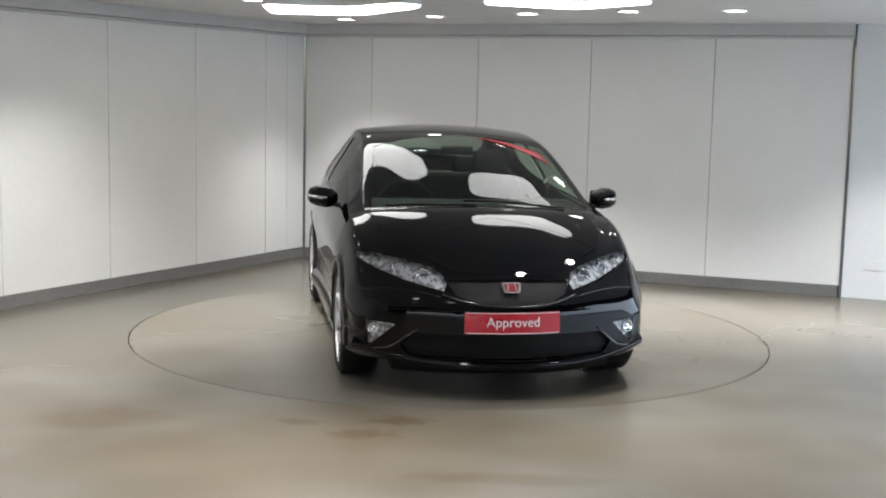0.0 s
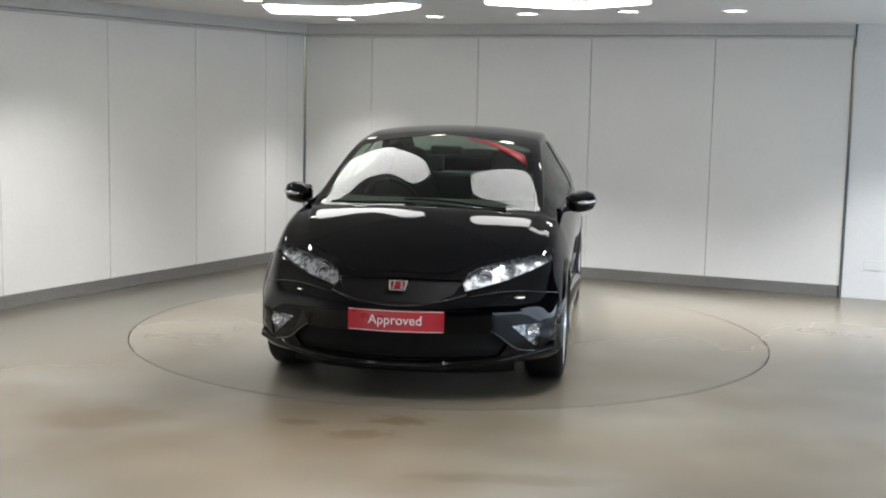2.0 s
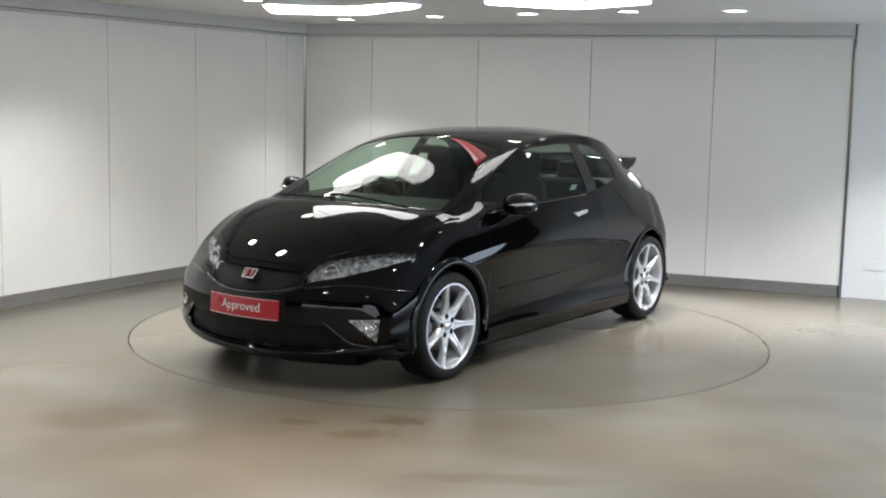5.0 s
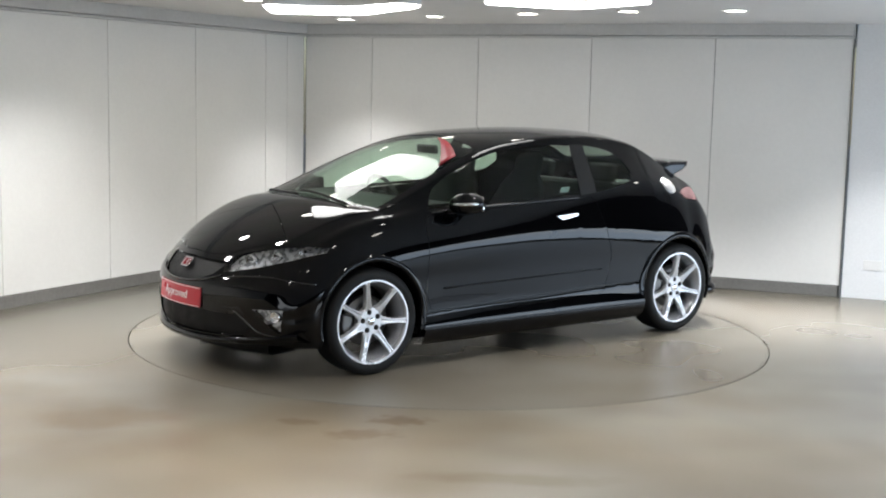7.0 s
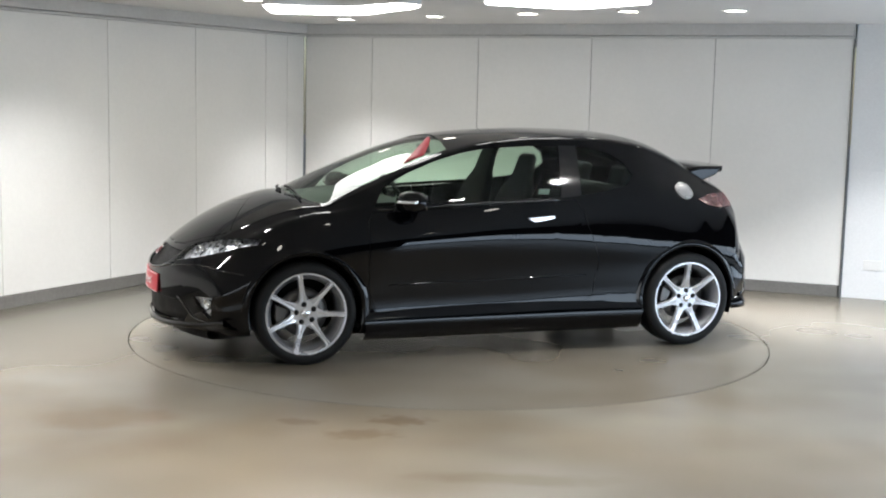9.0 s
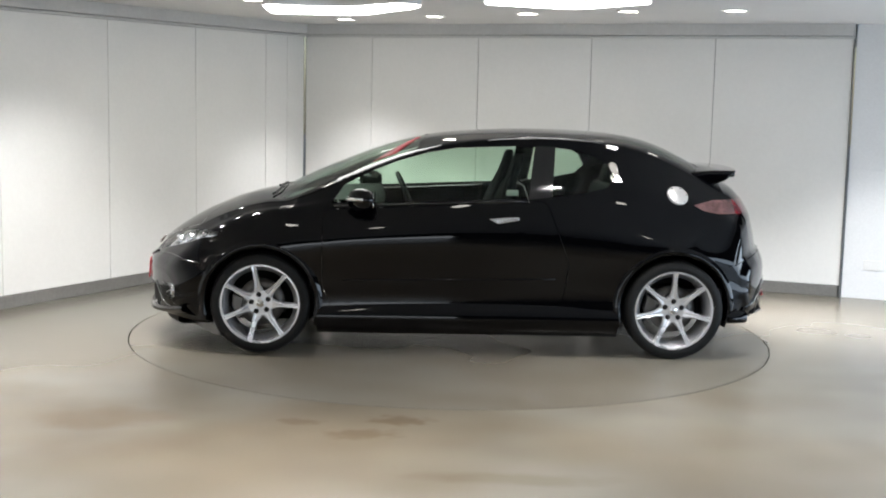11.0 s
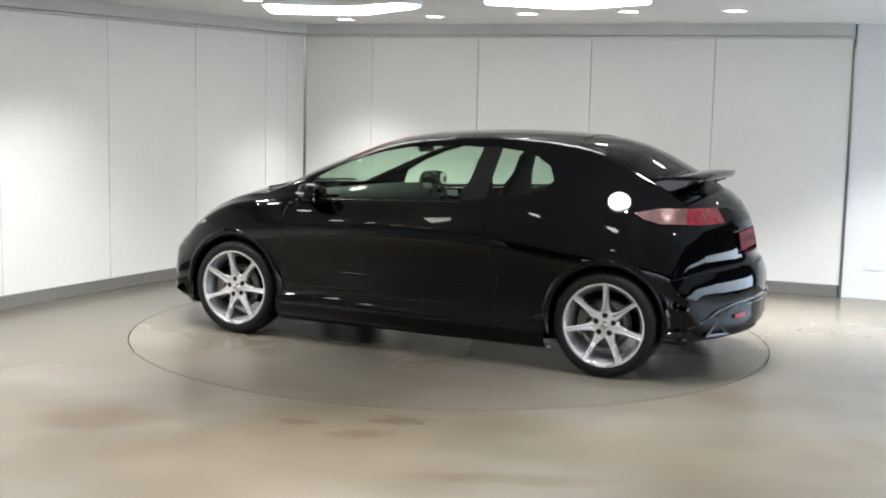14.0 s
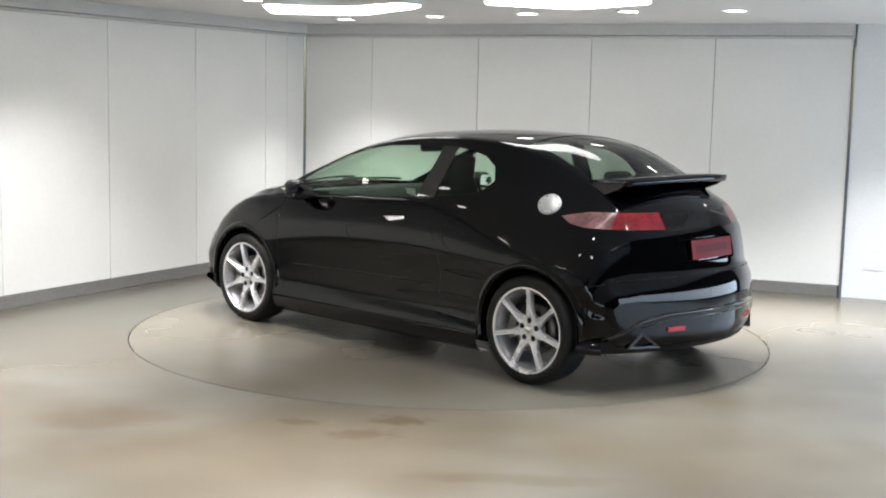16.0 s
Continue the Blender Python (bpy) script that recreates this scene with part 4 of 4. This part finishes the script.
        path = [skin(tree, (4, s * y, z), (-1, 0, 0))[0] for y, z in dense([(0.38, 0.572), (0.52, 0.592), (0.66, 0.596), (0.78, 0.580), (0.845, 0.565)], 3)]
        part("bumper_seam", tube(path, 0.004, 6), M_GLOSS, car, "seam above the front bumper", True)

    # door mirrors
    for s in (1, -1):
        sec = []
        b = bmesh.new()
        for k, (yy, hx, hz, cx, cz) in enumerate(((0.835, 0.040, 0.035, 0.70, 0.985), (0.862, 0.070, 0.056, 0.695, 0.990), (0.91, 0.085, 0.070, 0.685, 0.995), (0.965, 0.078, 0.066, 0.675, 1.0), (1.005, 0.055, 0.050, 0.66, 1.0), (1.022, 0.02, 0.02, 0.65, 1.0))):
            sec.append([b.verts.new((cx + hx * math.copysign(abs(math.cos(q)) ** 0.75, math.cos(q)), s * yy, cz + hz * math.copysign(abs(math.sin(q)) ** 0.85, math.sin(q))))
                        for q in [2 * math.pi * i / 20 for i in range(20)]])
        for p, q in zip(sec, sec[1:]):
            for j in range(20):
                b.faces.new((p[j], p[(j + 1) % 20], q[(j + 1) % 20], q[j]))
        b.faces.new(sec[0])
        b.faces.new(sec[-1])
        mr = part("door_mirror", b, M_PAINT, car, "glossy black door mirror with clear repeater", True)
        part("mirror_arm", box((0.07, 0.10, 0.03), pose(0.715, s * 0.83, 0.945, s * 14), 0.010), M_MATT, mr)
        gl2 = prism(rounded([(-0.075, -0.048), (0.075, -0.048), (0.07, 0.05), (-0.07, 0.05)], 0.02, 3), 0.004, pose(0.604, s * 0.93, 0.995, 90, 0, -90 - s * 4))
        part("mirror_glass", gl2, M_CHROME, mr, "mirror glass")
        path = [(0.775 - 0.002, s * 0.905, 0.992), (0.768, s * 0.945, 0.996), (0.745, s * 0.985, 1.0), (0.71, s * 1.008, 1.002), (0.67, s * 1.020, 1.003)]
        part("repeater", tube(path, 0.011, 8), M_SILVER, mr, "clear indicator repeater", True)

    # fuel cap on the left rear wing
    b = lathe([(0.0, 0.010), (0.052, 0.009), (0.057, 0.006), (0.062, 0.010), (0.069, 0.008), (0.071, -0.02)], 40)
    at, no = skin(tree, (-1.340, 2, 1.040), (0, -1, 0))
    on_wing = facing(at, no) @ pose(0, 0, 0.002, -90) @ pose(0, 0, 0, 180)
    b.transform(on_wing)
    fc = part("fuel_cap", b, M_CAP, car, "round silver fuel filler cap", True)
    for k in range(6):
        a = math.pi / 3 * k
        part("cap_screw", box((0.008, 0.004, 0.008), on_wing @ pose(0.059 * math.cos(a), 0.009, 0.059 * math.sin(a)), 0.001, 1), M_MATT, fc, "small dark screw")

    # rear spoiler with end plates
    b = bmesh.new()
    prev = None
    for y in np.linspace(-0.52, 0.52, 31):
        e = abs(y) / 0.52
        x0, x1 = -1.50 + 0.03 * e * e, -1.805 + 0.045 * e ** 3
        z = 1.188 - 0.010 * e * e
        row = [b.verts.new(v) for v in ((x0, y, z + 0.006), (0.5 * (x0 + x1), y, z + 0.018), (x1, y, z + 0.020), (x1 + 0.006, y, z - 0.018), (0.5 * (x0 + x1), y, z - 0.036), (x0, y, z - 0.05))]
        if prev:
            for j in range(6):
                b.faces.new((prev[j], prev[(j + 1) % 6], row[(j + 1) % 6], row[j]))
        else:
            b.faces.new(row)
        prev = row
    b.faces.new(prev[::-1])
    sp = part("rear_spoiler", b, M_PAINT, car, "glossy black rear wing", True)
    for s in (1, -1):
        ep = prism([(-1.40, 1.150), (-1.57, 1.186), (-1.755, 1.190), (-1.70, 1.135), (-1.58, 1.09)], 0.05, Matrix(((1, 0, 0, 0), (0, 0, 1, 0), (0, 1, 0, 0), (0, 0, 0, 1))), 0.012)
        ep.transform(pose(0, s * 0.510 - 0.025, 0))
        part("spoiler_end", ep, M_PAINT, sp, "black end plate of the wing")

    # windscreen wipers
    for ends in (((1.275, 0.50), (1.245, 0.22), (1.235, -0.12)), ((1.285, -0.05), (1.255, -0.32), (1.19, -0.58))):
        path = []
        for a, c in dense(ends, 4):
            at, no = skin(tree, (a, c, 3), (0, 0, -1))
            path.append(at + no * 0.012)
        part("wiper", tube(path, 0.008, 6), M_MATT, car, "black wiper arm", True)
    # rear bumper pieces
    for s in (1, -1):
        # triangular exhaust outlet
        tri = [(-0.10, 0.0), (0.11, 0.0), (0.02, 0.095)]
        inner = [(-0.065, 0.012), (0.072, 0.012), (0.016, 0.072)]
        b = bmesh.new()
        mm = pose(-1.932, s * 0.575, 0.272, 90, 0, -90 - s * 30)
        vo = [b.verts.new(mm @ Vector((s * -a, c, 0.008))) for a, c in tri]
        vi = [b.verts.new(mm @ Vector((s * -a, c, 0.005))) for a, c in inner]
        vd = [b.verts.new(mm @ Vector((s * -a, c, -0.10))) for a, c in inner]
        vb = [b.verts.new(mm @ Vector((s * -a, c, -0.10))) for a, c in tri]
        for i in range(3):
            j = (i + 1) % 3
            b.faces.new((vo[i], vo[j], vi[j], vi[i]))
            b.faces.new((vi[i], vi[j], vd[j], vd[i]))
            b.faces.new((vo[i], vo[j], vb[j], vb[i]))
        b.faces.new(vd)
        part("exhaust_outlet", b, M_EXH, car, "triangular chrome exhaust outlet")
        part("rear_reflector", box((0.012, 0.13, 0.026), pose(skin(tree, (-4, s * 0.385, 0.372), (1, 0, 0))[0].x - 0.001, s * 0.385, 0.372, 0, 0, -s * 14), 0.004), M_RED, car, "red rear bumper reflector")
        path = [(skin(tree, (-4, s * a, c), (1, 0, 0))[0].x, s * a, c) for a, c in ((0.76, 0.315), (0.70, 0.36), (0.60, 0.42), (0.45, 0.455), (0.2, 0.462), (0, 0.463))]
        low = [(skin(tree, (-4, s * a, c), (1, 0, 0))[0].x, s * a, c) for a, c in ((0.60, 0.385), (0.46, 0.425), (0.2, 0.432), (0, 0.433))]
        part("bumper_crease", tube(low, 0.006, 6), M_GLOSS, car, "gloss black crease on the rear bumper", True)
        seam = [(skin(tree, (-4, s * a, c), (1, 0, 0))[0].x + 0.001, s * a, c) for a, c in ((0.70, 0.640), (0.58, 0.652), (0.40, 0.660), (0.2, 0.664), (0, 0.665))]
        part("bumper_seam", tube(seam, 0.004, 6), M_MESH, car, "dark seam above the rear bumper", True)
        part("bumper_crease", tube(path, 0.014, 8), M_GLOSS, car, "gloss black crease on the rear bumper", True)
    for s in (1, -1):
        b = bmesh.new()
        prev = None
        for x, y in dense([(-1.668, 0.850), (-1.72, 0.848), (-1.77, 0.832), (-1.805, 0.806)], 4):
            out = (x + 1.60) / -0.33
            ox, oy = -0.5 * out, 1 - 0.5 * out
            row = [b.verts.new((x + ox * d, s * (y + oy * d), z)) for d, z in ((-0.030, 0.316), (-0.004, 0.300), (0.008, 0.278), (0.010, 0.258), (0.000, 0.240), (-0.08, 0.232))]
            if prev:
                for j in range(5):
                    b.faces.new((prev[j], prev[j + 1], row[j + 1], row[j]))
            prev = row
        part("rear_lip", b, M_PAINT, car, "glossy black lip at the corner of the rear bumper", True)
    # lower diffuser
    b = bmesh.new()
    prev = None
    for y in np.linspace(-0.78, 0.78, 31):
        bow = 0.31 * (abs(y) / 0.85) ** 2.0
        row = [b.verts.new(v) for v in ((-2.050 + bow, y, 0.33), (-2.032 + bow, y, 0.245), (-1.99 + bow, y, 0.232), (-1.65, y, 0.225))]
        if prev:
            for j in range(3):
                b.faces.new((prev[j], prev[j + 1], row[j + 1], row[j]))
        prev = row
    part("diffuser", b, M_MATT, car, "matt black lower rear bumper", True)
    # red banner across the top corner of the windscreen
    b = bmesh.new()
    prev = None
    for q in np.linspace(0, 1, 12):
        row = []
        for w in (-1, 1):
            x = 0.325 + 0.225 * q ** 1.3 + w * (0.012 + 0.062 * q)
            y = 0.15 + 0.405 * q + w * 0.012
            at, no = skin(tree, (x, y, 3), (0, 0, -1))
            row.append(b.verts.new(at + no * 0.003))
        if prev:
            b.faces.new((prev[0], prev[1], row[1], row[0]))
        prev = row
    thicken(b, 0.002)
    part("windscreen_banner", b, M_RED, car, "red banner sticker in the windscreen corner", True)


def build_cabin(car):
    # floor tub and dashboard
    part("cabin_floor", box((2.9, 1.5, 0.04), pose(-0.35, 0, 0.42)), M_CABIN, car)
    b = bmesh.new()
    prev = None
    for y in np.linspace(-0.70, 0.70, 15):
        bow = 0.10 * (abs(y) / 0.7) ** 2
        row = [b.verts.new(v) for v in ((1.20 - bow, y, 0.945), (0.95 - bow, y, 0.975), (0.66 - bow * 0.6, y, 0.985), (0.56, y, 0.90), (0.62, y, 0.62), (0.9, y, 0.45))]
        if prev:
            for j in range(5):
                b.faces.new((prev[j], prev[j + 1], row[j + 1], row[j]))
        prev = row
    part("dashboard", b, M_CABIN, car, "dark grey dashboard", True)
    # steering wheel on the right
    m = pose(0.40, -0.36, 0.92, 0, -66)
    ring = [m @ Vector((0.178 * math.cos(a), 0.178 * math.sin(a), 0)) for a in [2 * math.pi * i / 28 for i in range(29)]]
    st = part("steering_wheel", tube(ring, 0.015, 8), M_CABIN, car, "black three-spoke steering wheel", True)
    b = box((0.12, 0.10, 0.03), m, 0.012)
    for a in (0, 180, 90):
        add_box(b, (0.17, 0.03, 0.012), m @ pose(0, 0, 0, 0, 0, a + 90) @ pose(0.095, 0, 0))
    part("steering_spokes", b, M_CABIN, st)
    # sports seats, rear bench
    for yy in (0.36, -0.36):
        b = bmesh.new()
        rows = []
        for z, hw, x, d in ((0.52, 0.25, -0.10, 0.10), (0.70, 0.26, -0.16, 0.11), (0.90, 0.255, -0.22, 0.10), (1.05, 0.20, -0.275, 0.085), (1.12, 0.13, -0.30, 0.07), (1.17, 0.125, -0.315, 0.065), (1.245, 0.115, -0.335, 0.06), (1.27, 0.07, -0.34, 0.04)):
            rows.append([b.verts.new((x + d * (0.55 * math.cos(q) + (0.35 * math.sin(q) ** 4 if math.cos(q) > 0 else 0)), yy + hw * math.sin(q), z)) for q in [2 * math.pi * i / 18 for i in range(18)]])
        for p, q in zip(rows, rows[1:]):
            for j in range(18):
                b.faces.new((p[j], p[(j + 1) % 18], q[(j + 1) % 18], q[j]))
        b.faces.new(rows[-1])
        b.faces.new(rows[0])
        se = part("front_seat", b, M_CLOTH, car, "black cloth sports seat", True)
        part("seat_cushion", box((0.50, 0.50, 0.16), pose(0.14, yy, 0.54, 0, -6), 0.05, 3), M_CLOTH, se)
    b = box((0.16, 1.22, 0.52), pose(-0.98, 0, 0.80, 0, -18), 0.05, 3)
    add_box(b, (0.45, 1.20, 0.16), pose(-0.72, 0, 0.56), 0.05, 3)
    rs = part("rear_seat", b, M_CLOTH, car, "black cloth rear bench")
    for yy in (-0.33, 0.33):
        part("headrest", box((0.09, 0.24, 0.15), pose(-1.06, yy, 1.11, 0, -14), 0.035, 3), M_CLOTH, rs)
    # inner mirror and the parcel shelf
    part("inner_mirror", box((0.03, 0.22, 0.06), pose(0.30, 0, 1.285, 0, 10), 0.014), M_CABIN, car)
    part("parcel_shelf", box((0.55, 1.05, 0.02), pose(-1.35, 0, 0.985), 0.004, 1), M_CABIN, car)
    # tax paper in the door window
    part("window_sticker", box((0.075, 0.002, 0.04), pose(-0.27, 0.776, 1.045, -26)), M_SCREENTAG, car, "pale paper sticker")



build_room()
turntable = build_lights()
car = build_car()


# ---- what moves: the turntable and the car on it ----
def motions():
    rows_car, rows_table = [], []
    for k in range(0, 17):
        u = k - 8.0
        a = -151.075 - 8.9335 * u - 0.00634 * u * u
        turn = pose(0, 0, 0, 0, 0, a)
        rows_car.append((float(k), turn @ pose(-0.088, -0.012, 0.0)))
        rows_table.append((float(k), turn))
    walk(car, rows_car)
    walk(turntable, rows_table)


motions()
